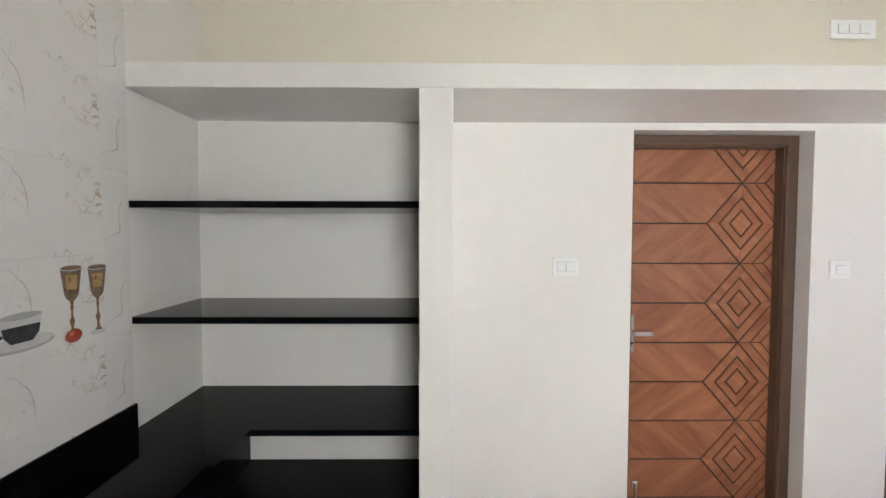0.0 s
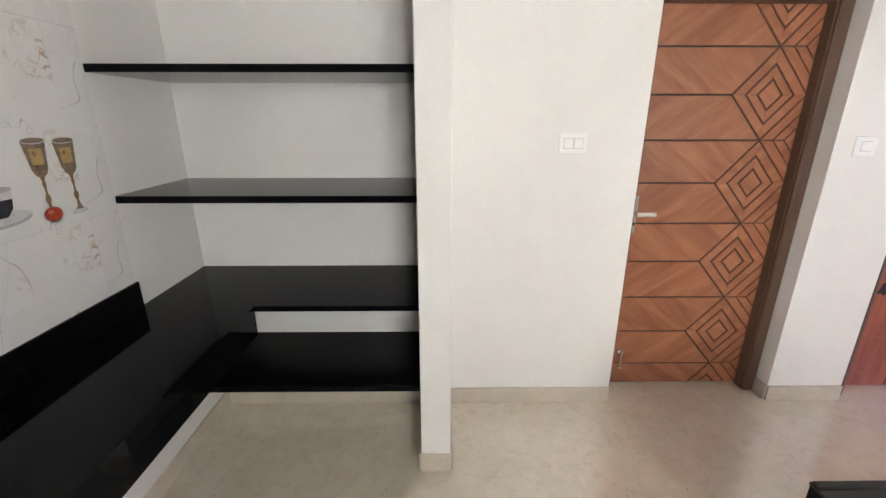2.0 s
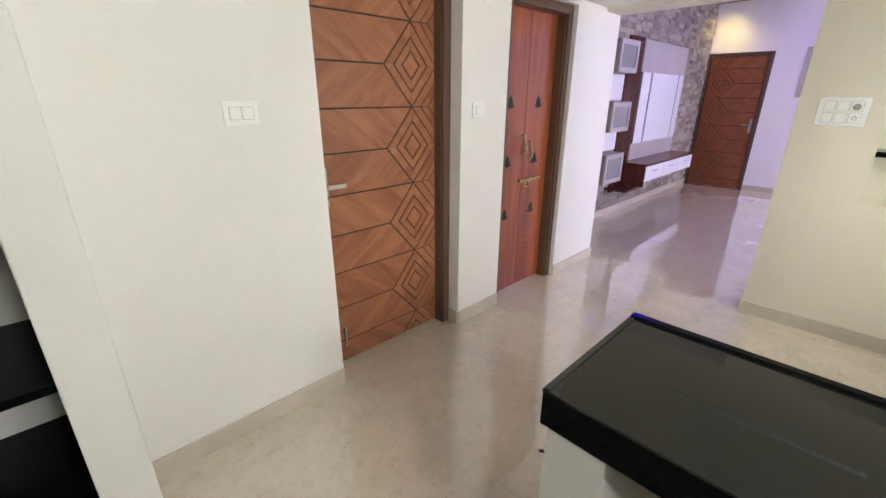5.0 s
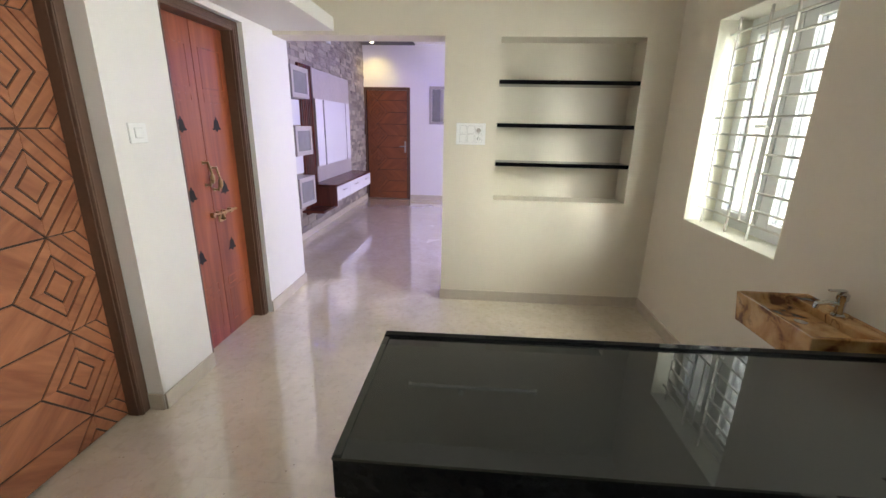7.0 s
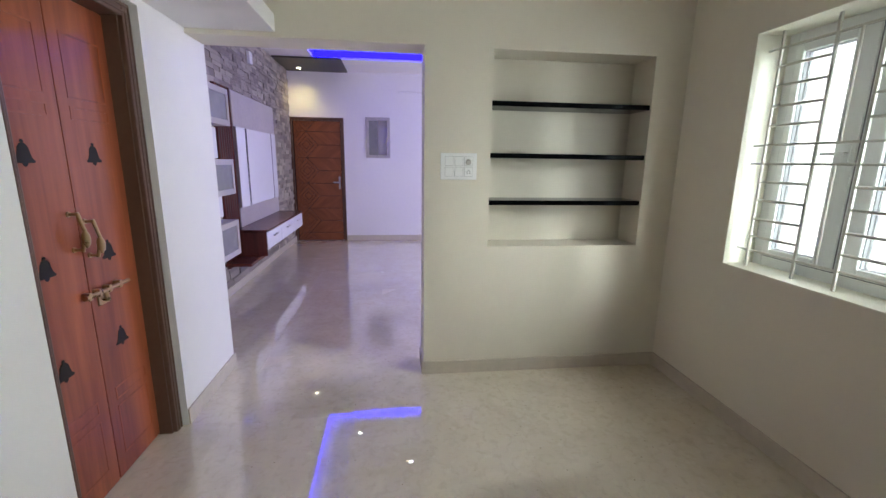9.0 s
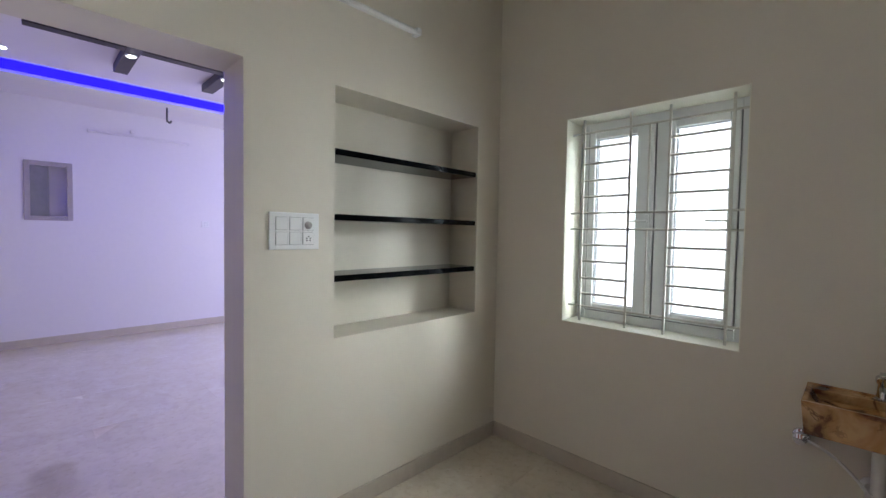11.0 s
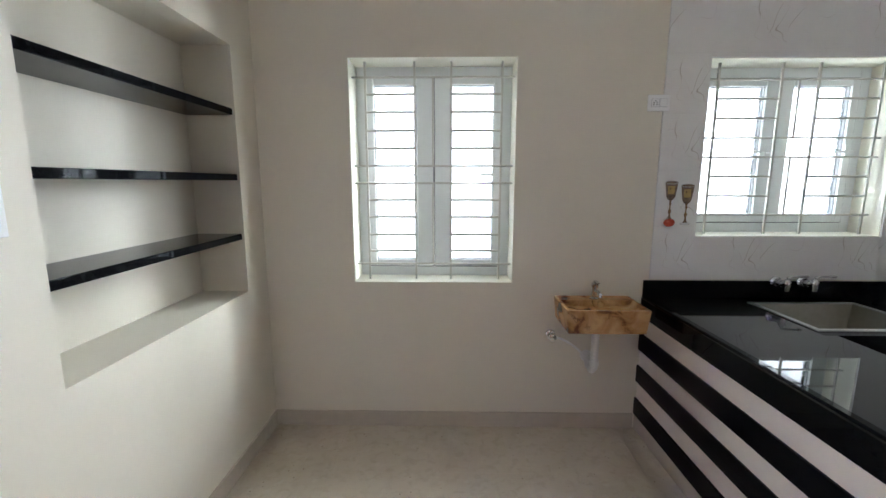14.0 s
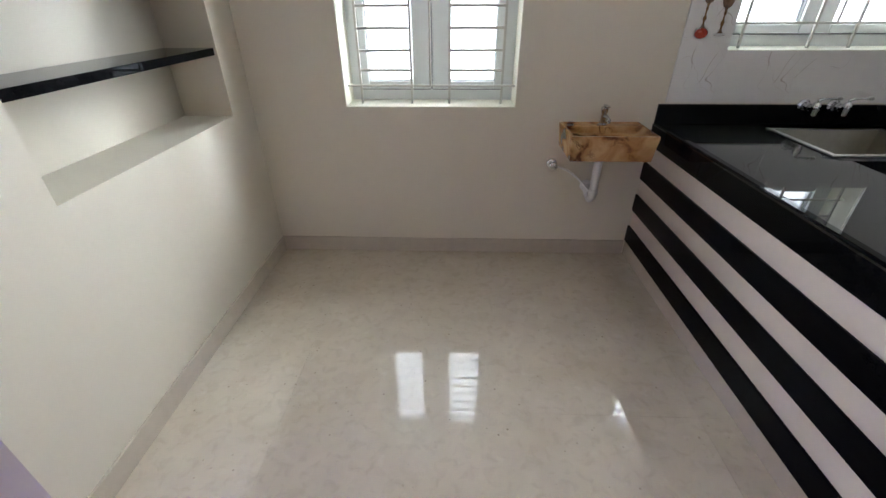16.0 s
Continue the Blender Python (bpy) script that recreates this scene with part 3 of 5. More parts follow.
# ---- doors ----
def carved_leaf(door, w, h, cx, half, first, pitch, place, mats, base, g=0.0045, flip=False):
    """A flush leaf with strips and nested diamonds standing between dark grooves; u runs from the lock side."""
    leaf = part("leaf", base, DOOR_GROOVE, door)

    def put(name, poly, gaps, mat):
        q = shrunk(poly, gaps)
        if flip:
            q = [(w - p[0], p[1]) for p in q][::-1]
        part(name, prism(bmesh.new(), q, place, 0.006), mat, leaf)

    def clipped(poly):
        """Keeps the part of a convex polygon that lies on the leaf."""
        for axis, lim, sign in ((1, 0.0, 1), (1, h, -1), (0, w, -1)):
            out = []
            for k in range(len(poly)):
                a, b = poly[k], poly[(k + 1) % len(poly)]
                da, db = sign * (a[axis] - lim), sign * (b[axis] - lim)
                if da >= 0:
                    out.append(a)
                if da * db < 0:
                    s = da / (da - db)
                    out.append((a[0] + s * (b[0] - a[0]), a[1] + s * (b[1] - a[1])))
            poly = out
            if len(poly) < 3:
                return None
        clean = [p for k, p in enumerate(poly) if (Vector(p) - Vector(poly[k - 1])).length > 1e-4]
        return clean if len(clean) > 2 else None

    def add(name, poly, mat, gap=g):
        q = clipped(poly)
        if q:
            area = sum(q[k - 1][0] * q[k][1] - q[k][0] * q[k - 1][1] for k in range(len(q))) / 2
            if abs(area) > 4e-4:
                put(name, q, [gap] * len(q), mat)

    lo, hi = cx - half, cx + half
    k = -1
    v = first + pitch
    while v > -pitch:
        # v is the level where two diamonds meet, v - pitch / 2 the middle of the diamond below
        mid, low = v - pitch / 2, v - pitch
        add("strip", [(0.002, mid), (lo, mid), (cx, v), (0.002, v)], mats[0])
        add("strip", [(0.002, low), (cx, low), (lo, mid), (0.002, mid)], mats[1])
        rings = (1.0, 0.64, 0.33)
        for j, s in enumerate(rings):
            t = rings[j + 1] if j + 1 < len(rings) else 0
            hv, hs = pitch / 2, half
            pts = [(cx, mid + hv * s), (cx - hs * s, mid), (cx, mid - hv * s), (cx + hs * s, mid)]
            ins = [(cx, mid + hv * t), (cx - hs * t, mid), (cx, mid - hv * t), (cx + hs * t, mid)]
            if t == 0:
                add("diamond", pts, mats[0])
            else:
                for a in range(4):
                    b = (a + 1) % 4
                    q = clipped([pts[a], pts[b], ins[b], ins[a]])
                    if q and len(q) >= 3:
                        gaps = [g if not (abs((q[i][0] - cx) * (q[(i + 1) % len(q)][1] - mid) - (q[i][1] - mid) * (q[(i + 1) % len(q)][0] - cx)) < 1e-5) else 0.0 for i in range(len(q))]
                        area = sum(q[i - 1][0] * q[i][1] - q[i][0] * q[i - 1][1] for i in range(len(q))) / 2
                        if abs(area) > 3e-4:
                            put("diamond_band", q, gaps, mats[(a + j) % 2])
            # half diamond against the hinge side, round the meeting level
            pts = [(hi, v + hv * s), (hi - hs * s, v), (hi, v - hv * s)]
            ins = [(hi, v + hv * t), (hi - hs * t, v), (hi, v - hv * t)]
            if t == 0:
                add("diamond", pts, mats[1])
            else:
                for a in range(2):
                    add("diamond_band", [pts[a], pts[a + 1], ins[a + 1], ins[a]], mats[(a + j + 1) % 2], gap=0.003)
        v -= pitch
    return leaf


def door_frame(door, x0, x1, top, y0, y1, w, mat):
    part("jamb", one_box(x0, x0 + w, y0, y1, 0, top, bevel=0.004), mat, door)
    part("jamb", one_box(x1 - w, x1, y0, y1, 0, top, bevel=0.004), mat, door)
    part("head", one_box(x0 + w, x1 - w, y0, y1, top - w, top, bevel=0.004), mat, door)
    part("stop_bead", one_box(x0 + w - 0.004, x0 + w + 0.010, y0 + 0.02, y1 - 0.03, 0, top - w), mat, door)
    part("stop_bead", one_box(x1 - w - 0.010, x1 - w + 0.004, y0 + 0.02, y1 - 0.03, 0, top - w), mat, door)


def lever_handle(door, x, y, z, reach):
    """Lock plate with a lever, standing out towards -y."""
    plate = part("lock_plate", one_box(x - 0.014, x + 0.014, y - 0.006, y, z - 0.11, z + 0.09, bevel=0.003), STEEL, door, "brushed steel lock plate")
    bm = bmesh.new()
    rod(bm, (x, y - 0.004, z), (x, y - 0.05, z), 0.010)
    box(bm, min(x - 0.008 * np.sign(reach), x + reach), max(x - 0.008 * np.sign(reach), x + reach), y - 0.058, y - 0.044, z - 0.012, z + 0.010, bevel=0.004)
    part("lever", bm, BRIGHT, plate, "chrome lever")
    bm = bmesh.new()
    rod(bm, (x, y - 0.004, z - 0.062), (x, y - 0.010, z - 0.062), 0.008)
    part("keyhole", bm, BLACKCUT, plate)


door_1 = thing("door_1", (1.8, 2.6, 0), "closed reddish-brown teak door carved with diamonds and strips, brown frame", "door", kind="structure")
part("jamb", one_box(D1[0] + 0.001, D1[0] + 0.046, 2.572, 2.70, 0, 2.100, bevel=0.004), FRAME_BROWN, door_1)
part("jamb", one_box(2.200, D1[1] - 0.001, 2.572, 2.70, 0, 2.100, bevel=0.004), FRAME_BROWN, door_1)
part("head", one_box(D1[0] + 0.046, 2.200, 2.572, 2.70, 2.047, 2.100, bevel=0.004), FRAME_BROWN, door_1)
part("stop_bead", one_box(2.195, 2.202, 2.590, 2.646, 0, 2.047, bevel=0.002), FRAME_BROWN, door_1)
part("stop_bead", one_box(D1[0] + 0.046, 2.195, 2.590, 2.646, 2.041, 2.049, bevel=0.002), FRAME_BROWN, door_1)
part("face_moulding", one_box(2.206, 2.214, 2.568, 2.573, 0, 2.06, bevel=0.002), FRAME_BROWN, door_1)
part("face_moulding", one_box(D1[0] + 0.046, 2.206, 2.568, 2.573, 2.055, 2.063, bevel=0.002), FRAME_BROWN, door_1)
LX0, LX1, LTOP = D1[0] + 0.048, 2.206, 2.045
base = one_box(LX0, LX1 + 0.004, 2.650, 2.685, 0.008, LTOP + 0.004)
carved_leaf(door_1, LX1 - LX0, LTOP - 0.008, 2.021 - LX0, LX1 - 2.021, 1.854, 0.4305, lambda u, v, w: (LX0 + u, 2.650 - w, 0.008 + v), (DOOR_A, DOOR_B), base)
lever_handle(door_1, LX0 + 0.030, 2.643, 1.062, 0.092)
bm = bmesh.new()
box(bm, LX0 + 0.050, LX0 + 0.080, 2.638, 2.644, 0.20, 0.235, bevel=0.002)
rod(bm, (LX0 + 0.065, 2.634, 0.225), (LX0 + 0.065, 2.628, 0.125), 0.007)
rod(bm, (LX0 + 0.065, 2.628, 0.125), (LX0 + 0.065, 2.645, 0.118), 0.009)
part("door_stopper", bm, CHROME, door_1, "small chrome door stopper")


def bell_shape(cx, cz, s):
    """Outline of a small temple bell, with loop and clapper."""
    right = [(0.0, -0.50), (0.10, -0.44), (0.12, -0.36), (0.46, -0.36), (0.47, -0.27), (0.35, -0.18), (0.28, 0.02), (0.24, 0.22), (0.13, 0.34), (0.05, 0.37), (0.09, 0.43), (0.05, 0.50)]
    left = [(-u, v) for u, v in right[::-1] if u > 0]
    return [(cx + s * u, cz + s * v) for u, v in right + left]


door_2 = thing("door_2", (3.07, 2.55, 0), "closed red teak double prayer room door with bell cut-outs and brass fittings", "door", kind="structure")
door_frame(door_2, D2[0], D2[1] - 0.004, 2.100, 2.518, 2.66, 0.060, FRAME_BROWN)
for off in (0.010, 0.036):      # raised beads round the frame face
    part("face_moulding", one_box(D2[0] + off, D2[0] + off + 0.009, 2.513, 2.519, 0.002, 2.100 - off, bevel=0.002), FRAME_BROWN, door_2)
    part("face_moulding", one_box(D2[1] - 0.004 - off - 0.009, D2[1] - 0.004 - off, 2.513, 2.519, 0.002, 2.100 - off, bevel=0.002), FRAME_BROWN, door_2)
    part("face_moulding", one_box(D2[0] + off + 0.009, D2[1] - 0.013 - off, 2.513, 2.519, 2.091 - off, 2.100 - off, bevel=0.002), FRAME_BROWN, door_2)
PX0, PX1 = D2[0] + 0.062, D2[1] - 0.066
PM = 3.066
for a, b in ((PX0, PM - 0.0015), (PM + 0.0015, PX1)):
    leaf = part("leaf", one_box(a, b, 2.600, 2.635, 0.008, 2.036, bevel=0.003), POOJA, door_2)
    c = (a + b) / 2
    for z in (1.448, 1.040, 0.641):
        bm = bmesh.new()
        pts = bell_shape(2.876 if a < 3 else 3.216, z, 0.092)
        f = bm.faces.new([bm.verts.new((u, 2.5985, v)) for u, v in pts])
        ext = bmesh.ops.extrude_face_region(bm, geom=[f])
        bmesh.ops.translate(bm, vec=(0, 0.0012, 0), verts=[g for g in ext["geom"] if isinstance(g, bmesh.types.BMVert)])
        bmesh.ops.recalc_face_normals(bm, faces=bm.faces)
        part("bell_cutout", bm, BLACKCUT, leaf, "dark bell-shaped cut-out")
    for z0, z1 in ((0.10, 0.34), (0.37, 0.43), (1.66, 1.90), (1.58, 1.63)):
        part("carved_bead", cells(bmesh.new(), "y", 2.5982, 2.6004, a + 0.055, b - 0.055, z0, z1, [(a + 0.062, b - 0.062, z0 + 0.007, z1 - 0.007)]), POOJA, leaf)
for x, z, s in ((3.022, 1.150, 1), (3.100, 1.112, 1)):
    bm = bmesh.new()
    for zz in (z + 0.07, z - 0.07):
        rod(bm, (x, 2.600, zz), (x, 2.565, zz), 0.006)
        lathe(bm, [(0.011, 0), (0.011, 0.006)], (x, 2.594, zz), 12, axis="y")
    bent(bm, [(x, 2.567, z + 0.078), (x + 0.006, 2.560, z + 0.03), (x + 0.012, 2.556, z), (x + 0.006, 2.560, z - 0.03), (x, 2.567, z - 0.078)], 0.007)
    lathe(bm, [(0.004, -0.035), (0.013, -0.02), (0.015, 0), (0.013, 0.02), (0.004, 0.035)], (x + 0.010, 2.556, z - 0.028), 12)
    part("pull_handle", bm, BRASS, door_2, "aged brass pull handle", smooth=True)
bm = bmesh.new()
rod(bm, (3.010, 2.578, 0.884), (3.285, 2.578, 0.884), 0.0085)
for x in (3.03, 3.09, 3.15, 3.22):
    box(bm, x - 0.010, x + 0.010, 2.570, 2.6, 0.868, 0.900, bevel=0.003)
box(bm, 3.10, 3.17, 2.592, 2.6, 0.82, 0.88, bevel=0.003)
rod(bm, (3.135, 2.585, 0.875), (3.135, 2.580, 0.835), 0.011)
part("sliding_latch", bm, BRASS, door_2, "aged brass sliding latch", smooth=True)

door_3 = thing("door_3", (HALL_EAST, 2.65, 0), "closed dark brown hall door carved with diamonds", "door", kind="structure")
for y0, y1, z0, z1, n in ((FD[0], FD[0] + 0.055, 0, 2.145, "jamb"), (FD[1] - 0.055, FD[1], 0, 2.145, "jamb"), (FD[0] + 0.055, FD[1] - 0.055, 2.09, 2.145, "head")):
    part(n, one_box(HALL_EAST - 0.012, HALL_EAST + 0.12, y0, y1, z0, z1, bevel=0.004), FRAME_BROWN, door_3)
HY0, HY1 = FD[0] + 0.057, FD[1] - 0.057
base = one_box(HALL_EAST + 0.006, HALL_EAST + 0.045, HY0, HY1, 0.008, 2.088)
carved_leaf(door_3, HY1 - HY0, 2.08, HY1 - HY0 - 0.22, 0.20, 1.90, 0.44, lambda u, v, w: (HALL_EAST + 0.006 - w, HY0 + u, 0.008 + v), (HALLDOOR_A, HALLDOOR_B), base, g=0.0045)
bm = one_box(HALL_EAST - 0.006, HALL_EAST, HY0 + 0.025, HY0 + 0.060, 0.93, 1.15, bevel=0.003)
plate = part("lock_plate", bm, STEEL, door_3, "brushed steel lock plate")
bm = bmesh.new()
rod(bm, (HALL_EAST - 0.004, HY0 + 0.042, 1.05), (HALL_EAST - 0.05, HY0 + 0.042, 1.05), 0.010)
box(bm, HALL_EAST - 0.058, HALL_EAST - 0.044, HY0 + 0.035, HY0 + 0.15, 1.038, 1.060, bevel=0.004)
part("lever", bm, CHROME, plate, "chrome lever")


# ---- windows ----
def barred_window(name, wx0, wx1, wz0, wz1, uprights, centre, rails, rungs, sashes, meet, label):
    root = thing(name, ((wx0 + wx1) / 2, SOUTH - 0.1, wz0), label, "window", kind="structure")
    yb, yf = SOUTH - 0.078, SOUTH - 0.248
    fw = 0.058
    t = 0.004
    part("reveal", one_box(wx0, wx0 + t, yf + 0.061, SOUTH, wz0 + t, wz1 - t), REVEAL, root, "cream-white reveal, lightened for the daylight on it")
    part("reveal", one_box(wx1 - t, wx1, yf + 0.061, SOUTH, wz0 + t, wz1 - t), REVEAL, root, "cream-white reveal, lightened for the daylight on it")
    part("reveal", one_box(wx0, wx1, yf + 0.061, SOUTH, wz1 - t, wz1), REVEAL, root, "cream-white reveal, lightened for the daylight on it")
    part("window_sill", one_box(wx0, wx1, yf + 0.061, SOUTH + 0.002, wz0, wz0 + t), REVEAL, root, "cream-white sill, lightened for the daylight on it")
    frame_part = part("window_frame", one_box(wx0, wx0 + fw, yf, yf + 0.06, wz0, wz1, bevel=0.004), UPVC, root)
    for a in ((wx1 - fw, wx1, wz0, wz1), (wx0 + fw, wx1 - fw, wz0, wz0 + fw), (wx0 + fw, wx1 - fw, wz1 - fw, wz1)):
        part("window_frame", one_box(a[0], a[1], yf, yf + 0.06, a[2], a[3], bevel=0.004), UPVC, root)
    span = (wx1 - wx0 - 2 * fw) / sashes
    for k in range(sashes):
        a = wx0 + fw + k * span + 0.005
        b = a + span - 0.010
        z0, z1 = wz0 + fw + 0.005, wz1 - fw - 0.005
        sw = 0.052
        sa, sb = (0.042 if k == 0 else meet), (0.042 if k == sashes - 1 else meet)
        bm = bmesh.new()
        for q in ((a, a + sa, z0, z1), (b - sb, b, z0, z1), (a + sa, b - sb, z0, z0 + sw * 0.8), (a + sa, b - sb, z1 - sw * 0.8, z1)):
            box(bm, q[0], q[1], yf + 0.01, yf + 0.075, q[2], q[3], bevel=0.006)
        sash = part("sash", bm, UPVC, root)
        bm = bmesh.new()
        for q in ((a - 0.0048, a - 0.0002, z0, z1), (b + 0.0002, b + 0.0048, z0, z1), (a, b, z0 - 0.0048, z0 - 0.0002), (a, b, z1 + 0.0002, z1 + 0.0048)):
            box(bm, q[0], q[1], yf + 0.012, yf + 0.067, q[2], q[3])
        part("seal", bm, GASKET, sash, "dark grey seal round the sash")
        bm = bmesh.new()
        for q in ((a + sa, a + sa + 0.0035, z0, z1), (b - sb - 0.0035, b - sb, z0, z1), (a + sa, b - sb, z0 + sw * 0.8, z0 + sw * 0.8 + 0.0035), (a + sa, b - sb, z1 - sw * 0.8 - 0.0035, z1 - sw * 0.8)):
            box(bm, q[0], q[1], yf + 0.03, yf + 0.060, q[2], q[3])
        part("gasket", bm, GASKET, sash, "grey rubber gasket")
        pane = part("pane", one_box(a + sa - 0.004, b - sb + 0.004, yf + 0.036, yf + 0.042, z0 + 0.04, z1 - 0.04), GLASS, sash)
        pane.visible_shadow = False
        zc = (wz0 + wz1) / 2
        bm = one_box(a + 0.018, a + 0.042, yf + 0.075, yf + 0.083, zc - 0.04, zc + 0.04, bevel=0.003)
        box(bm, a + 0.018, a + 0.13, yf + 0.10, yf + 0.112, zc - 0.006, zc + 0.006, bevel=0.003)
        rod(bm, (a + 0.03, yf + 0.08, zc), (a + 0.03, yf + 0.106, zc), 0.007)
        part("casement_handle", bm, UPVC, sash, "white casement handle")
    for z in rails:
        part("grille_rail", rod(bmesh.new(), (wx0 + 0.001, yb, z), (wx1 - 0.001, yb, z), 0.0060, 8), BAR, root)
    for x in uprights:
        part("grille_upright", one_box(x - 0.0055, x + 0.0055, yb - 0.0045, yb + 0.0065, wz0, wz1), BAR, root)
    for za, zb in ((rails[1], rails[0]), (rails[3], rails[2])):
        part("grille_upright", rod(bmesh.new(), (centre, yb, za), (centre, yb, zb), 0.0058, 8), BAR, root)
    for k in range(0, len(uprights), 2):
        for z in rungs:
            part("grille_rung", rod(bmesh.new(), (uprights[k], yb, z), (uprights[k + 1], yb, z), 0.0068, 8), BAR, root)
    return root


barred_window("window_1", *W1, (2.568, 2.847, 3.049, 3.322), 2.948, (2.025, 1.547, 1.451, 0.984), (1.936, 1.841, 1.741, 1.645, 1.356, 1.258, 1.156, 1.061), 2, 0.096, "white uPVC casement window behind a white steel grille")
barred_window("window_2", *W2, (0.526, 0.863, 1.063, 1.400), 0.963, (2.005, 1.698, 1.594, 1.275), (1.905, 1.802, 1.488, 1.380), 2, 0.072, "white uPVC kitchen window behind a white steel grille")
solid("backdrop", one_box(-4.0, 3.9, SOUTH - 2.3, SOUTH - 2.2, -1.0, 5.0), OUTSIDE, "blank bright overcast daylight outside", "backdrop", "structure")

# ---- pantry shelves, counters ----
for z, label in ((1.714, "black granite pantry shelf set in the wall"), (1.268, "black granite pantry shelf set in the wall"), (0.447, "low black granite pantry shelf under the worktop")):
    root = thing("pantry_shelf", (-0.2, NORTH, z - 0.026), label, "shelf", group="pantry shelves")
    part("slab", one_box(WEST, PIER[0], 2.018, NORTH, z - 0.026, z), GRANITE, root)
    part("front_edge", one_box(WEST, PIER[0], 2.0115, 2.0178, z - 0.0265, z + 0.0005, bevel=0.002), GRANITE, root, "rounded polished front edge")

CT = 0.825       # kitchen worktops
PT = 0.808       # peninsula
APRON = 0.125
PEN_APRON = 0.108
counter = thing("kitchen_worktop", (WEST, 1.0, 0.8), "polished black granite worktop along the kitchen wall", "worktop")
bm = bmesh.new()
box(bm, WEST, -0.335, 0.066, 2.0135, CT - APRON, CT)
box(bm, WEST, PIER[0], 2.0135, NORTH, CT - 0.024, CT)
part("slab", bm, GRANITE, counter)
part("backsplash", one_box(WEST, WEST + 0.018, SOUTH + 0.02, 2.016, CT, CT + 0.108, bevel=0.003), GRANITE, counter)
part("support_wall", one_box(WEST + 0.012, -0.40, 0.08, 0.18, 0, CT - APRON - 0.001), WHITE, counter)

sink_counter = thing("sink_worktop", (0.5, SOUTH, 0.8), "polished black granite worktop with sink cut-out below the window", "worktop")
SX0, SX1, SY0, SY1 = 0.665, 1.232, -0.430, 0.015
bm = bmesh.new()
cells(bm, "z", PT - 0.03, PT, WEST + 0.001, 1.245, SOUTH, 0.062, [(SX0 + 0.015, SX1 - 0.015, SY0 + 0.015, SY1 - 0.015)])
part("slab", bm, GRANITE, sink_counter)
part("apron", one_box(-0.33, 1.20, 0.046, 0.060, PT - APRON, PT - 0.031, bevel=0.002), GRANITE, sink_counter)
part("backsplash", one_box(WEST + 0.02, 1.757, SOUTH, SOUTH + 0.018, PT + 0.001, 0.910, bevel=0.003), GRANITE, sink_counter)
part("support_wall", one_box(0.25, 0.33, SOUTH, 0.03, 0, PT - 0.031), WHITE, sink_counter)

# peninsula with a raised rim, striped towards the dining room
pen = thing("peninsula_counter", (1.45, 0.6, 0), "breakfast counter with black granite top and black and cream striped side", "counter")
PX, PE, PN = 1.190, 1.738, 1.180
# the top slab takes a paler, glossier granite than the edge below
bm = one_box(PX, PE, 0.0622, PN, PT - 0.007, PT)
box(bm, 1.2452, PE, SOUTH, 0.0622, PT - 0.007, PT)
part("top", bm, PALER_GRANITE, pen, "polished black granite top, paler and glossier than its edge")
bm = one_box(PX + 0.002, PE - 0.001, 0.0622, PN - 0.001, PT - PEN_APRON, PT - 0.0075)
box(bm, 1.2452, PE - 0.001, SOUTH, 0.0622, PT - PEN_APRON, PT - 0.0075)
part("apron", bm, GRANITE, pen, "deep black granite edge")
part("edge_rim", one_box(PE - 0.034, PE - 0.001, SOUTH + 0.02, PN - 0.001, PT - 0.002, PT + 0.009, bevel=0.005), GRANITE, pen)
part("edge_rim", one_box(PX + 0.003, PE - 0.035, PN - 0.020, PN - 0.001, PT - 0.002, PT + 0.005, bevel=0.003), PALER_GRANITE, pen)
part("side_wall", one_box(PE - 0.10, PE - 0.016, SOUTH, PN - 0.016, SKIRT, PT - PEN_APRON - 0.001), SIDECREAM, pen, "cream painted masonry side")
part("end_wall", one_box(PX + 0.010, PE - 0.102, 1.003, PN - 0.016, 0, PT - PEN_APRON - 0.001, bevel=0.003), WHITE, pen, "off-white masonry end")
part("plinth", one_box(PE - 0.10, PE - 0.010, SOUTH, PN - 0.012, 0, SKIRT - 0.001, bevel=0.003), SKIRTING, pen, "beige tile plinth")
for z0, z1 in ((0.096, 0.198), (0.300, 0.402), (0.497, 0.600)):
    part("stripe", one_box(PE - 0.015, PE - 0.003, SOUTH, PN - 0.010, z0, z1, bevel=0.002), STRIPE, pen, "black granite strip")
for ob in pen.children:      # the dining side runs slightly out of square
    for v in ob.data.vertices:
        if v.co.x > 1.6:
            v.co.x += 0.022 * (PN - v.co.y) / (PN - SOUTH)


solid("wire_stub", rod(bmesh.new(), (1.205, 1.160, 0.606), (1.193, 1.172, 0.610), 0.004, 8), BLACKCUT, "short dark wire end at the counter corner", "wire")


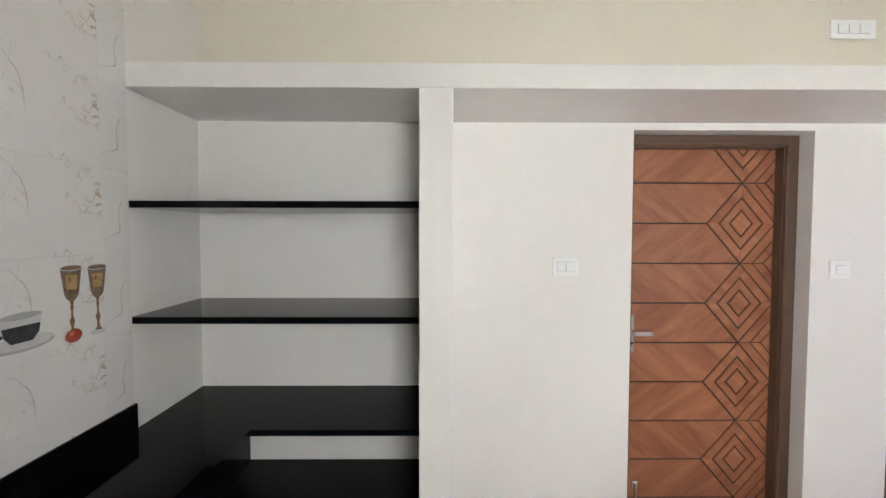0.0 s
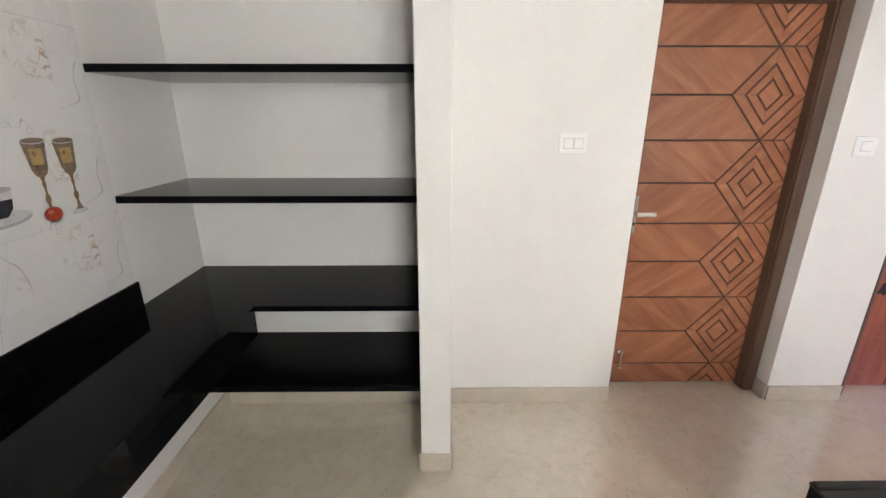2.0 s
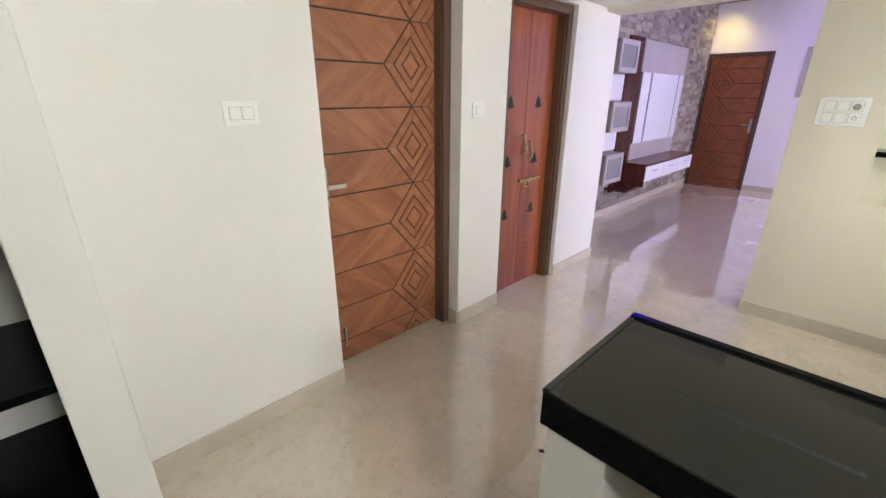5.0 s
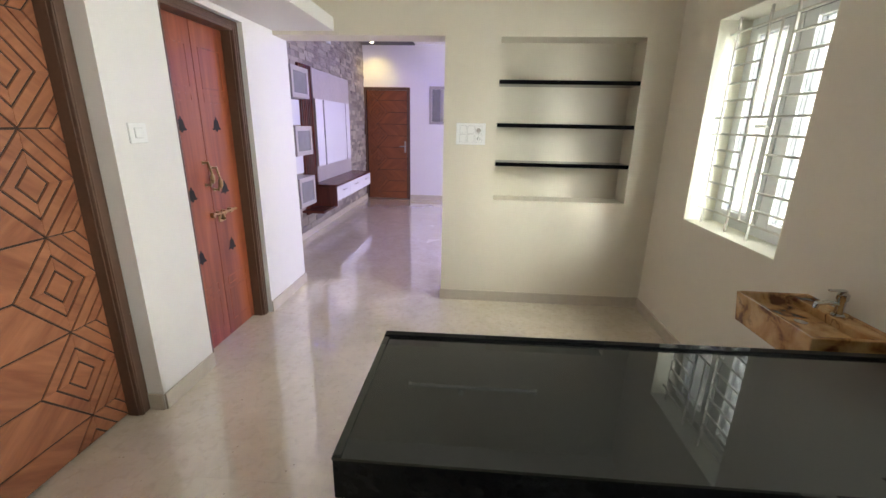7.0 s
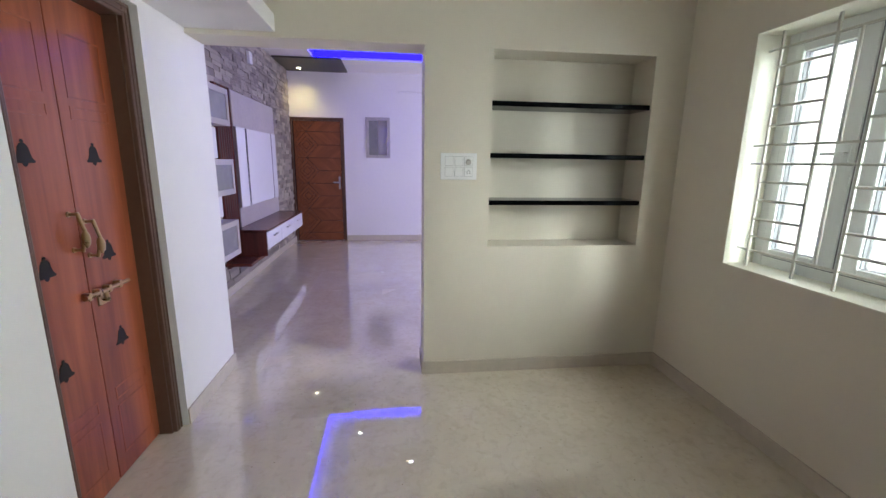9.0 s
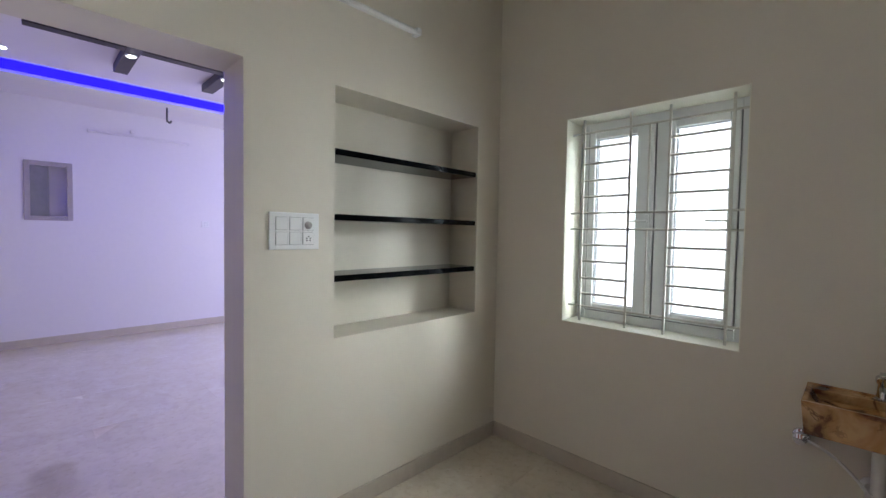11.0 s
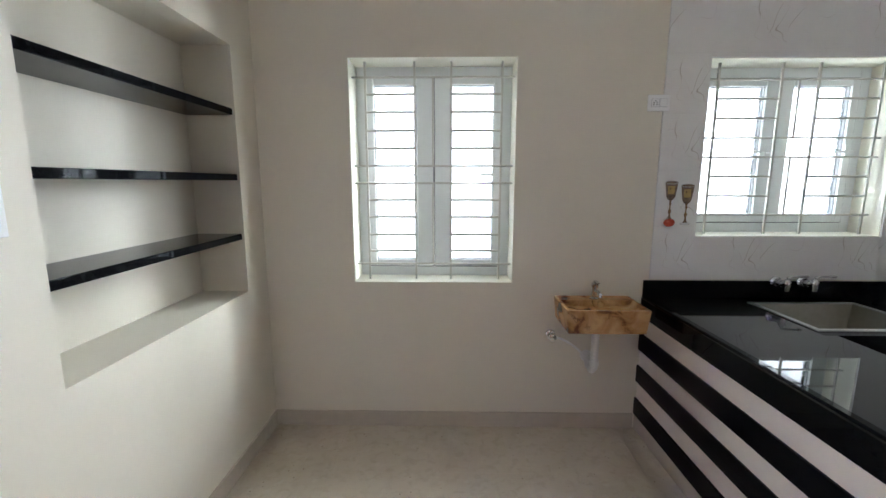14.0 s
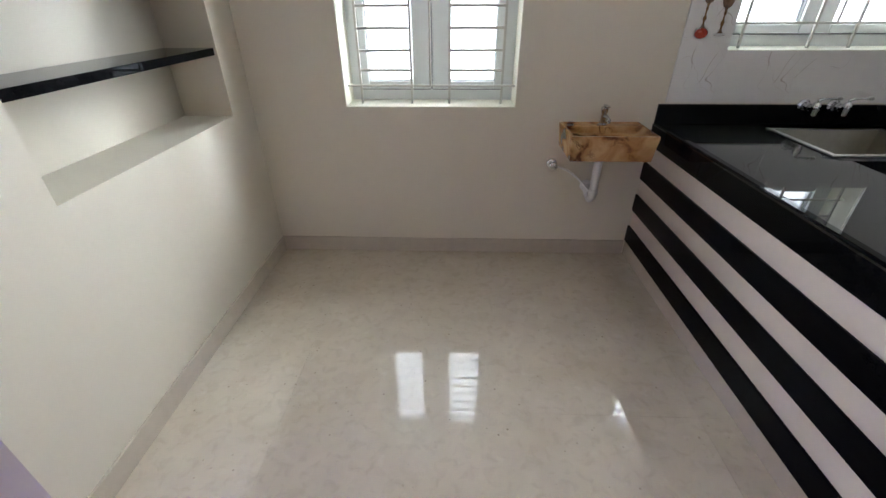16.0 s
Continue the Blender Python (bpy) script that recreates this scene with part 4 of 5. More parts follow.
def shell(bm, x0, x1, y0, y1, z0, z1, wall, slope=0.0, floor_t=0.02):
    """An open tub with walls of a thickness; the bottom narrows by slope on the free sides."""
    o = [(x0, y0, z1), (x1, y0, z1), (x1, y1, z1), (x0, y1, z1)]
    ob_ = [(x0 + slope, y0, z0), (x1 - slope, y0, z0), (x1 - slope, y1 - slope, z0), (x0 + slope, y1 - slope, z0)]
    i = [(x0 + wall, y0 + wall, z1), (x1 - wall, y0 + wall, z1), (x1 - wall, y1 - wall, z1), (x0 + wall, y1 - wall, z1)]
    s2 = slope + wall + 0.012
    ib = [(x0 + s2, y0 + s2 - slope, z0 + floor_t), (x1 - s2, y0 + s2 - slope, z0 + floor_t), (x1 - s2, y1 - s2, z0 + floor_t), (x0 + s2, y1 - s2, z0 + floor_t)]
    O, OB, I, IB = [[bm.verts.new(p) for p in ring] for ring in (o, ob_, i, ib)]
    for a, b in ((OB, O), (O, I), (I, IB)):
        for k in range(4):
            bm.faces.new((a[k], a[(k + 1) % 4], b[(k + 1) % 4], b[k]))
    bm.faces.new(OB[::-1])
    bm.faces.new(IB)
    bmesh.ops.recalc_face_normals(bm, faces=bm.faces)
    bmesh.ops.bevel(bm, geom=list(bm.edges), offset=0.004, segments=2, affect="EDGES", profile=0.5)
    return bm


sink = thing("kitchen_sink", ((SX0 + SX1) / 2, -0.2, PT), "stainless steel sink set into the black granite worktop", "sink")
bm = bmesh.new()
shell(bm, SX0 + 0.017, SX1 - 0.017, SY0 + 0.017, SY1 - 0.017, PT - 0.19, PT + 0.002, 0.003, slope=0.02, floor_t=0.004)
part("bowl", bm, SINKSTEEL, sink, smooth=True)
bm = bmesh.new()
cells(bm, "z", PT + 0.001, PT + 0.006, SX0, SX1, SY0, SY1, [(SX0 + 0.024, SX1 - 0.024, SY0 + 0.024, SY1 - 0.024)])
part("rim", bm, STEEL, sink, "polished steel rim")
part("drain", lathe(bmesh.new(), [(0.038, 0), (0.038, 0.004), (0.030, 0.006), (0.028, 0.003)], ((SX0 + SX1) / 2, -0.2, PT - 0.186)), CHROME, sink, smooth=True)


def bib_tap(x):
    """Wall tap with a long side lever."""
    y, z = SOUTH + 0.018, 0.908
    tap = thing("wall_tap", (x, y, z), "chrome wall-mounted kitchen tap with a long lever", "tap", group="taps over the sink")
    bm = bmesh.new()
    lathe(bm, [(0.031, 0.0), (0.031, 0.008), (0.022, 0.016)], (x, y, z), 20, axis="y")
    rod(bm, (x, y + 0.01, z), (x, y + 0.085, z), 0.015, 16)
    lathe(bm, [(0.010, -0.034), (0.014, -0.032), (0.015, -0.016), (0.020, 0.0), (0.018, 0.022), (0.012, 0.032)], (x, y + 0.085, z), 16)
    lathe(bm, [(0.018, 0.030), (0.020, 0.036), (0.020, 0.046), (0.018, 0.052)], (x, y, z), 16, axis="y")
    part("body", bm, CHROME, tap, smooth=True)
    bm = bmesh.new()
    bent(bm, [(x, y + 0.085, z + 0.028), (x, y + 0.085, z + 0.042), (x - 0.020, y + 0.087, z + 0.048), (x - 0.085, y + 0.09, z + 0.050)], 0.0055)
    part("lever", bm, CHROME, tap, smooth=True)
    bm = lathe(bmesh.new(), [(0.005, -0.014), (0.009, -0.008), (0.009, 0.008), (0.005, 0.014)], (x - 0.092, y + 0.09, z + 0.050), 12, axis="x")
    part("lever_tip", bm, STEEL, tap, "dull steel lever tip", smooth=True)


bib_tap(1.035)
bib_tap(0.888)

# hand basin on the dining wall
BX0, BX1, BY1, BZ0, BZ1 = 1.835, 2.256, -0.235, 0.690, 0.818
basin = thing("hand_basin", (2.05, SOUTH, BZ0), "brown marbled stone wall-hung hand basin with swirling veins", "basin")
bm = bmesh.new()
shell(bm, BX0, BX1, SOUTH, BY1, BZ0, BZ1, 0.016, slope=0.012, floor_t=0.088)
part("bowl", bm, BASIN, basin)
part("corner_joint", one_box(BX0 + 0.004, BX1 - 0.004, BY1 - 0.0052, BY1 - 0.0024, BZ1 - 0.003, BZ1 + 0.0004, bevel=0.0003), BASIN_JOINT, basin, "pale worn joint along the front edge")
part("tap_ledge", one_box(BX0 + 0.018, BX1 - 0.018, SOUTH + 0.016, SOUTH + 0.075, BZ1 - 0.0415, BZ1 - 0.006, bevel=0.004), BASIN, basin)
part("drain", lathe(bmesh.new(), [(0.022, 0), (0.022, 0.003), (0.014, 0.004)], (2.05, -0.36, BZ0 + 0.088), 16), CHROME, basin)

pillar = thing("pillar_tap", (2.043, SOUTH + 0.05, BZ1), "small chrome pillar tap on the basin ledge", "tap")
bm = bmesh.new()
tz = BZ1 - 0.006
lathe(bm, [(0.022, 0), (0.022, 0.006), (0.015, 0.012), (0.014, 0.06), (0.019, 0.068), (0.019, 0.088), (0.008, 0.098)], (2.043, SOUTH + 0.05, tz), 18)
bent(bm, [(2.043, SOUTH + 0.05, tz + 0.045), (2.043, SOUTH + 0.10, tz + 0.055), (2.043, SOUTH + 0.135, tz + 0.048), (2.043, SOUTH + 0.138, tz + 0.030)], 0.009)
part("body", bm, CHROME, pillar, smooth=True)
bm = one_box(2.034, 2.052, SOUTH + 0.045, SOUTH + 0.105, tz + 0.098, tz + 0.106, bevel=0.003)
part("lever", bm, CHROME, pillar)

trap = thing("waste_pipe", (2.04, -0.43, 0.40), "white plastic waste pipe bending into the wall below the basin", "pipe")
bm = bmesh.new()
WPX, WPY = 2.040, -0.43
bent(bm, [(WPX, WPY, BZ0 - 0.001), (WPX, WPY, 0.425), (WPX + 0.004, WPY - 0.022, 0.402), (WPX + 0.010, WPY - 0.055, 0.415), (WPX + 0.014, SOUTH, 0.455)], 0.021, 16)
part("pipe", bm, PIPE, trap, smooth=True)
for z in (0.675, 0.455):
    part("coupling", lathe(bmesh.new(), [(0.0245, -0.015), (0.026, 0), (0.0245, 0.015)], (WPX, WPY, z), 18), PIPE, trap, smooth=True)
part("wall_flange", lathe(bmesh.new(), [(0.036, 0.0), (0.034, 0.006), (0.022, 0.010)], (WPX + 0.014, SOUTH, 0.455), 18, axis="y"), PIPE, trap, smooth=True)

valve = thing("angle_valve", (2.267, SOUTH, 0.583), "chrome angle valve on the wall feeding the basin tap", "valve")
bm = bmesh.new()
lathe(bm, [(0.030, 0), (0.028, 0.010), (0.014, 0.016)], (2.267, SOUTH, 0.583), 18, axis="y")
rod(bm, (2.267, SOUTH + 0.01, 0.583), (2.267, SOUTH + 0.045, 0.583), 0.012)
lathe(bm, [(0.010, 0), (0.024, 0.006), (0.024, 0.026), (0.012, 0.032)], (2.267, SOUTH + 0.030, 0.583), 10, axis="y")
part("body", bm, CHROME, valve, smooth=True)
bm = bmesh.new()
pts = []
for k in range(11):
    s = k / 10
    pts.append((2.262 - 0.200 * s, SOUTH + 0.03 + 0.05 * s, 0.578 - 0.125 * s * s))
tube(bm, pts, 0.006, 10)
part("hose", bm, PIPE, valve, "thin white supply hose", smooth=True)

# ---- shelf niche ----
for z in (1.812, 1.496, 1.196):
    root = thing("niche_shelf", (EAST + 0.1, 0.2, z - 0.03), "black granite shelf in the wall niche", "shelf", group="niche shelves")
    part("slab", one_box(EAST + 0.0185, EAST_BACK + 0.003, NICHE[0], NICHE[1], z - 0.030, z), GRANITE, root)
    part("front_edge", one_box(EAST + 0.012, EAST + 0.0182, NICHE[0], NICHE[1], z - 0.0305, z + 0.0005, bevel=0.0025), GRANITE, root, "rounded polished front edge")


# ---- switches ----
def plate_box(root, axis, at, u0, u1, z0, z1, t, mat, name, label="", parent=None, bevel=0.003):
    """A flat plate on a wall: axis n, s, e for walls facing south, north and west."""
    if axis == "n":
        bm = one_box(u0, u1, at - t, at, z0, z1, bevel=bevel)
    elif axis == "s":
        bm = one_box(u0, u1, at, at + t, z0, z1, bevel=bevel)
    else:
        bm = one_box(at - t, at, u0, u1, z0, z1, bevel=bevel)
    return part(name, bm, mat, parent or root, label)


def switch_plate(axis, at, u0, u1, z0, z1, grid, label, sockets=(), margin=0.14, space=0.003):
    root = thing("switch_plate", (at, (u0 + u1) / 2, z0) if axis == "e" else ((u0 + u1) / 2, at, z0), label, "switch", group="wall switches")
    sgn = 1 if axis == "s" else -1
    body = plate_box(root, axis, at, u0, u1, z0, z1, 0.010, PLASTIC, "plate")
    face = at + sgn * 0.010
    cols, rows_ = grid
    mu, mz = (u1 - u0) * (0.26 if cols == 1 else margin), (z1 - z0) * (0.23 if rows_ == 1 else margin)
    w, h = (u1 - u0 - 2 * mu) / cols, (z1 - z0 - 2 * mz) / rows_
    for i in range(cols):
        for j in range(rows_):
            a, b = u0 + mu + i * w + space, u0 + mu + (i + 1) * w - space
            c, d = z0 + mz + j * h + space, z0 + mz + (j + 1) * h - space
            plate_box(root, axis, face, a - 0.0015, b + 0.0015, c - 0.0015, d + 0.0015, 0.0012, SHADOWLINE, "gap", parent=body, bevel=0)
            key = plate_box(root, axis, face, a, b, c, d, 0.0042, PLASTIC, "rocker", parent=body, bevel=0.0012)
            if (i, j) in sockets:
                cu, cz = (a + b) / 2, (c + d) / 2
                bm = bmesh.new()
                for du, dz in ((0, 0.009), (-0.008, 0.001), (0.008, 0.001), (-0.008, -0.009), (0.008, -0.009)):
                    p = (cu + du, face + sgn * 0.0045, cz + dz) if axis != "e" else (face - 0.0045, cu + du, cz + dz)
                    lathe(bm, [(0.0032, -0.0004), (0.0032, 0.0004)], p, 10, axis="y" if axis != "e" else "x")
                part("socket_holes", bm, BLACKCUT, body, "dark socket holes")
    return root


switch_plate("n", NORTH, 0.964, 1.094, 1.380, 1.474, (2, 1), "small white switch plate on the off-white wall")
switch_plate("n", NORTH, 2.352, 2.458, 1.366, 1.458, (1, 1), "small square white switch plate between two doors")
switch_plate("n", NORTH + 0.002, 2.316, 2.540, 2.550, 2.640, (3, 1), "white three-gang switch plate above the loft")
switch_plate("e", EAST, 0.832, 1.062, 1.328, 1.492, (3, 2), "white six-gang switch plate with a socket and a fan regulator", sockets=((0, 0),), margin=0.10, space=0.0055)
knob = thing("regulator_knob", (EAST - 0.014, 0.87, 1.44), "small ribbed fan regulator knob on the switch plate", "knob")
bm = lathe(bmesh.new(), [(0.018, 0), (0.016, -0.006), (0.011, -0.010), (0.010, -0.018)], (EAST - 0.0142, 0.887, 1.4375), 14, axis="x")
part("dial", bm, BOXGREY, knob)
switch_plate("s", SOUTH + 0.001, 1.692, 1.808, 1.828, 1.912, (2, 1), "white socket plate beside the kitchen window", sockets=((1, 0),))
switch_plate("e", HALL_EAST, -0.10, 0.0, 1.43, 1.52, (1, 1), "small white switch plate on the hall wall")


# ---- tube light battens ----
def batten(x, y0, y1, z, label, mat):
    root = thing("tube_light", (x, (y0 + y1) / 2, z), label, "lamp", group="tube lights, switched off")
    part("body", one_box(x - 0.026, x, y0, y1, z - 0.014, z + 0.014, bevel=0.005), mat, root)
    bm = rod(bmesh.new(), (x - 0.036, y0 + 0.03, z - 0.012), (x - 0.036, y1 - 0.03, z - 0.012), 0.012, 14)
    part("tube", bm, mat, root, smooth=True)
    for y in (y0, y1 - 0.03):
        part("end_cap", one_box(x - 0.050, x - 0.001, y, y + 0.03, z - 0.026, z + 0.012, bevel=0.004), mat, root)
    bm = lathe(bmesh.new(), [(0.030, 0), (0.030, -0.022), (0.022, -0.028)], (x, (y0 + y1) / 2 + 0.1, z + 0.055), 16, axis="x")
    part("ceiling_rose", bm, mat, root, smooth=True)


batten(EAST, 0.25, 1.45, 2.512, "unlit white tube light batten high on the cream wall", PLASTIC)
batten(HALL_EAST, 0.15, 1.26, 2.605, "unlit white tube light batten on the hall wall", HALLWHITE)

solid("wall_nail", rod(bmesh.new(), (2.462, SOUTH - 0.01, 2.556), (2.462, SOUTH + 0.03, 2.550), 0.006, 8), BLACKCUT, "short dark nail in the cream wall", "nail")


# ---- printed motifs on the wall tiles ----
def printed(root, shapes, place):
    """Flat printed shapes, each (name, outline, material, layer)."""
    for name, pts, mat, layer in shapes:
        bm = bmesh.new()
        vs = [bm.verts.new(place(u, v, 0.0012 + 0.0004 * layer)) for u, v in pts]
        n = len(vs)
        for k in range(n // 2):      # a strip between the two sides of the outline
            ring = list(dict.fromkeys((vs[k], vs[k + 1], vs[n - 2 - k], vs[n - 1 - k])))
            if len(ring) > 2:
                bm.faces.new(ring)
        bmesh.ops.recalc_face_normals(bm, faces=bm.faces)
        part(name, bm, mat, root)


def mirrored(right, cx=0.0, cz=0.0):
    return [(cx + u, cz + v) for u, v in right] + [(cx - u, cz + v) for u, v in right[::-1] if u > 1e-6]


def oval(cx, cz, a, b, n=28, t0=0.0, t1=2 * math.pi):
    return [(cx + a * math.cos(t0 + (t1 - t0) * k / n), cz + b * math.sin(t0 + (t1 - t0) * k / n)) for k in range(n + (0 if abs(t1 - t0 - 2 * math.pi) < 1e-6 else 1))]


def goblet(cx, base_z, k=0.9):
    z0 = 0.0
    lift = lambda pts: [(cx + (u - cx) * k, base_z + v * k) for u, v in pts]
    cup = mirrored([(0.009, 0.136), (0.021, 0.144), (0.030, 0.162), (0.036, 0.205), (0.043, 0.252)], cx, z0)
    stem = mirrored([(0.028, 0.0), (0.022, 0.010), (0.007, 0.020), (0.005, 0.045), (0.010, 0.058), (0.011, 0.066), (0.005, 0.078), (0.004, 0.100), (0.008, 0.112), (0.005, 0.122), (0.009, 0.136)], cx, z0)
    band = mirrored([(0.021, 0.176), (0.024, 0.228)], cx, z0)
    shapes = [("shadow_print", oval(cx, z0 + 0.006, 0.036, 0.011), PRINTWHITE, 0), ("stem_print", stem, GOLD, 1), ("foot_print", oval(cx, z0 + 0.008, 0.031, 0.010), PRINTWHITE, 2), ("foot_ring_print", mirrored([(0.017, 0.012), (0.010, 0.022), (0.006, 0.034)], cx, z0), BRONZE, 3),
            ("knob_print", oval(cx, z0 + 0.062, 0.008, 0.006), GOLD, 2), ("cup_print", cup, BRONZE, 2), ("band_print", band, AMBER, 3), ("sheen_print", oval(cx - 0.007, z0 + 0.212, 0.006, 0.008), GOLD, 4),
            ("rim_print", oval(cx, z0 + 0.253, 0.045, 0.011), PRINTWHITE, 4), ("mouth_print", oval(cx, z0 + 0.253, 0.041, 0.0085), BRONZE, 5)]
    return [(n, lift(p), m, layer) for n, p, m, layer in shapes]


def teacup(cx, z0):
    side = mirrored([(0.030, 0.020), (0.052, 0.045), (0.060, 0.095)], cx, z0)
    return [("saucer_print", oval(cx + 0.005, z0 + 0.016, 0.098, 0.024), PRINTWHITE, 0), ("saucer_rim_print", oval(cx + 0.005, z0 + 0.012, 0.092, 0.018), SHADOWLINE, 1),
            ("saucer_well_print", oval(cx + 0.005, z0 + 0.018, 0.086, 0.017), PRINTWHITE, 2),
            ("handle_print", oval(cx - 0.066, z0 + 0.062, 0.026, 0.022), PRINTBLACK, 1), ("handle_gap_print", oval(cx - 0.066, z0 + 0.062, 0.016, 0.013), PRINTWHITE, 2),
            ("cup_print", side, PRINTWHITE, 3), ("cup_band_print", mirrored([(0.031, 0.021), (0.050, 0.042), (0.055, 0.068)], cx, z0), PRINTBLACK, 4), ("mouth_print", oval(cx, z0 + 0.096, 0.060, 0.010), SHADOWLINE, 5)]


def teapot(cx, z0):
    body = oval(cx, z0 + 0.075, 0.098, 0.072)
    spout = [(cx + 0.075, z0 + 0.060), (cx + 0.115, z0 + 0.105), (cx + 0.150, z0 + 0.128), (cx + 0.142, z0 + 0.108), (cx + 0.120, z0 + 0.075), (cx + 0.085, z0 + 0.030)]
    ring = oval(cx, z0 + 0.150, 0.082, 0.090, 24, 0.15, math.pi - 0.15) + oval(cx, z0 + 0.150, 0.070, 0.078, 24, math.pi - 0.15, 0.15)
    return [("shadow_print", oval(cx + 0.01, z0 + 0.006, 0.100, 0.016), SHADOWLINE, 0), ("handle_print", ring, PRINTBLACK, 1), ("spout_print", spout, PRINTBLACK, 2), ("body_print", body, PRINTBLACK, 3),
            ("lid_print", oval(cx, z0 + 0.140, 0.050, 0.016), PRINTBLACK, 4), ("sheen_print", oval(cx - 0.01, z0 + 0.090, 0.030, 0.022), BRONZE, 5), ("lid_knob_print", oval(cx, z0 + 0.160, 0.012, 0.012), PRINTBLACK, 5)]


cherry = lambda cx, z0: [("cherry_print", oval(cx, z0, 0.031, 0.022), PRINTRED, 5), ("cherry_sheen_print", oval(cx - 0.008, z0 + 0.007, 0.010, 0.006), CHERRY_SHEEN, 6)]
on_west = lambda u, v, w: (WEST + 0.009 + w, u, v)
on_south = lambda u, v, w: (1.725 - u, SOUTH + 0.009 + w, v)
TB = 0.918     # foot of the tile field
prints = [
    (on_west, goblet(1.750, 1.252) + goblet(1.850, 1.248) + cherry(1.752, 1.262) + teacup(1.588, 1.262), "printed goblets and teacup on a wall tile", (WEST, 1.7, 1.25)),
    (on_west, teapot(1.355, 1.255), "printed black teapot on a wall tile", (WEST, 1.35, 1.25)),
    (on_south, goblet(0.078, 1.248, 0.82) + goblet(0.166, 1.226, 0.84) + cherry(0.080, 1.236), "printed goblets on a wall tile beside the window", (1.64, SOUTH, 1.22)),
    (on_south, teapot(0.130, 2.440) + teacup(0.330, 2.446) + goblet(0.480, 2.440) + goblet(0.582, 2.446) + cherry(0.484, 2.442), "printed teapot, cup and goblets on upper wall tiles", (1.4, SOUTH, 2.44)),
]
for place, shapes, label, at in prints:
    printed(thing("tile_print", at, label, "tile print", group="printed kitchen tiles"), shapes, place)

# ---- hall furniture: wall boxes, slats, panels and drawer unit ----
HN = HALL_NORTH - 0.045      # face of the stone cladding
for z0, z1 in ((1.735, 2.062), (1.105, 1.430), (0.510, 0.850)):
    x0, x1, yf = 5.105, 5.570, 2.880
    root = thing("wall_box", (5.34, HN, z0), "light grey wall box with a framed glass door", "wall cabinet", group="boxes beside the television panel")
    body = part("body", cells(bmesh.new(), "y", yf + 0.020, HN - 0.009, x0, x1, z0, z1, [(x0 + 0.016, x1 - 0.016, z0 + 0.016, z1 - 0.016)]), BOXDARK, root, "taupe laminate carcass")
    part("back_panel", one_box(x0, x1, HN - 0.008, HN, z0, z1), BOXGREY, body)
    door = part("door", cells(bmesh.new(), "y", yf, yf + 0.018, x0, x1, z0, z1, [(x0 + 0.05, x1 - 0.05, z0 + 0.05, z1 - 0.05)]), BOXGREY, root)
    part("pane", one_box(x0 + 0.048, x1 - 0.048, yf + 0.008, yf + 0.013, z0 + 0.048, z1 - 0.048), FROST, door, "frosted grey glass pane")

root = thing("slat_panel", (5.94, HN, 0.3), "mahogany brown slatted wall panel with vertical battens", "wall panel")
part("backing", one_box(5.72, 6.140, HN - 0.008, HN, 0.30, 2.16), MAHOGANY, root)
for k in range(7):
    part("slat", one_box(5.735 + k * 0.059, 5.765 + k * 0.059, HN - 0.032, HN - 0.0085, 0.30, 2.16, bevel=0.003), MAHOGANY, root)
for z0, z1 in ((1.44, 1.73), (0.86, 1.10)):
    solid("white_wall_panel", one_box(5.12, 5.70, HN - 0.02, HN, z0, z1, bevel=0.003), WHITELAM, "glossy white laminate panel between the wall boxes", "wall panel", group="white panels")

solid("grey_wall_panel", one_box(6.150, 7.74, HN - 0.03, HN, 0.66, 2.150, bevel=0.003), GREYPANEL, "grey-beige laminate panel on the stone wall", "wall panel")
root = thing("television_board", (6.9, 3.03, 0.9), "glossy white television board with dark vertical lines", "wall panel")
part("board", one_box(6.135, 7.640, 3.022, HN - 0.031, 0.900, 1.775, bevel=0.004), WHITELAM, root)
for x in (6.40, 6.43, 7.42):
    part("inlay", one_box(x, x + 0.010, 3.0185, 3.0218, 0.902, 1.773), BLACKCUT, root, "thin dark inlay line")
part("side_strip", one_box(6.128, 6.134, 3.026, HN - 0.031, 0.900, 1.775), BOXDARK, root)

unit = thing("television_unit", (6.9, 2.93, 0.45), "wall-hung mahogany television unit with three white drawers", "cabinet")
part("top", one_box(5.93, 7.76, 2.725, HN, 0.655, 0.680, bevel=0.003), MAHOGANY, unit)
part("body", one_box(5.95, 7.745, 2.750, HN, 0.455, 0.654), MAHOGANY, unit)
part("low_shelf", one_box(5.60, 6.12, 2.80, HN, 0.355, 0.385, bevel=0.003), MAHOGANY, unit)
part("side_panel", one_box(5.932, 5.949, 2.735, HN, 0.39, 0.654), MAHOGANY, unit)
for k in range(3):
    a = 5.955 + k * 0.598
    d = part("drawer", one_box(a, a + 0.590, 2.728, 2.7495, 0.458, 0.648, bevel=0.003), WHITELAM, unit, "glossy white drawer front")
    bm = one_box(a + 0.22, a + 0.37, 2.704, 2.714, 0.575, 0.590, bevel=0.003)
    for x in (a + 0.235, a + 0.355):
        rod(bm, (x, 2.71, 0.5825), (x, 2.7285, 0.5825), 0.005, 8)
    part("handle", bm, STEEL, d, "steel bar handle")

solid("wall_light_box", one_box(6.86, 6.96, HN - 0.04, HN, 2.56, 2.70, bevel=0.006), PLASTIC, "small white box on the stone wall", "wall light")

# recess with a marble frame in the hall wall
recess = thing("wall_recess", (HALL_EAST, 1.61, 1.5), "shallow wall recess with a grey marble frame", "recess", kind="structure")
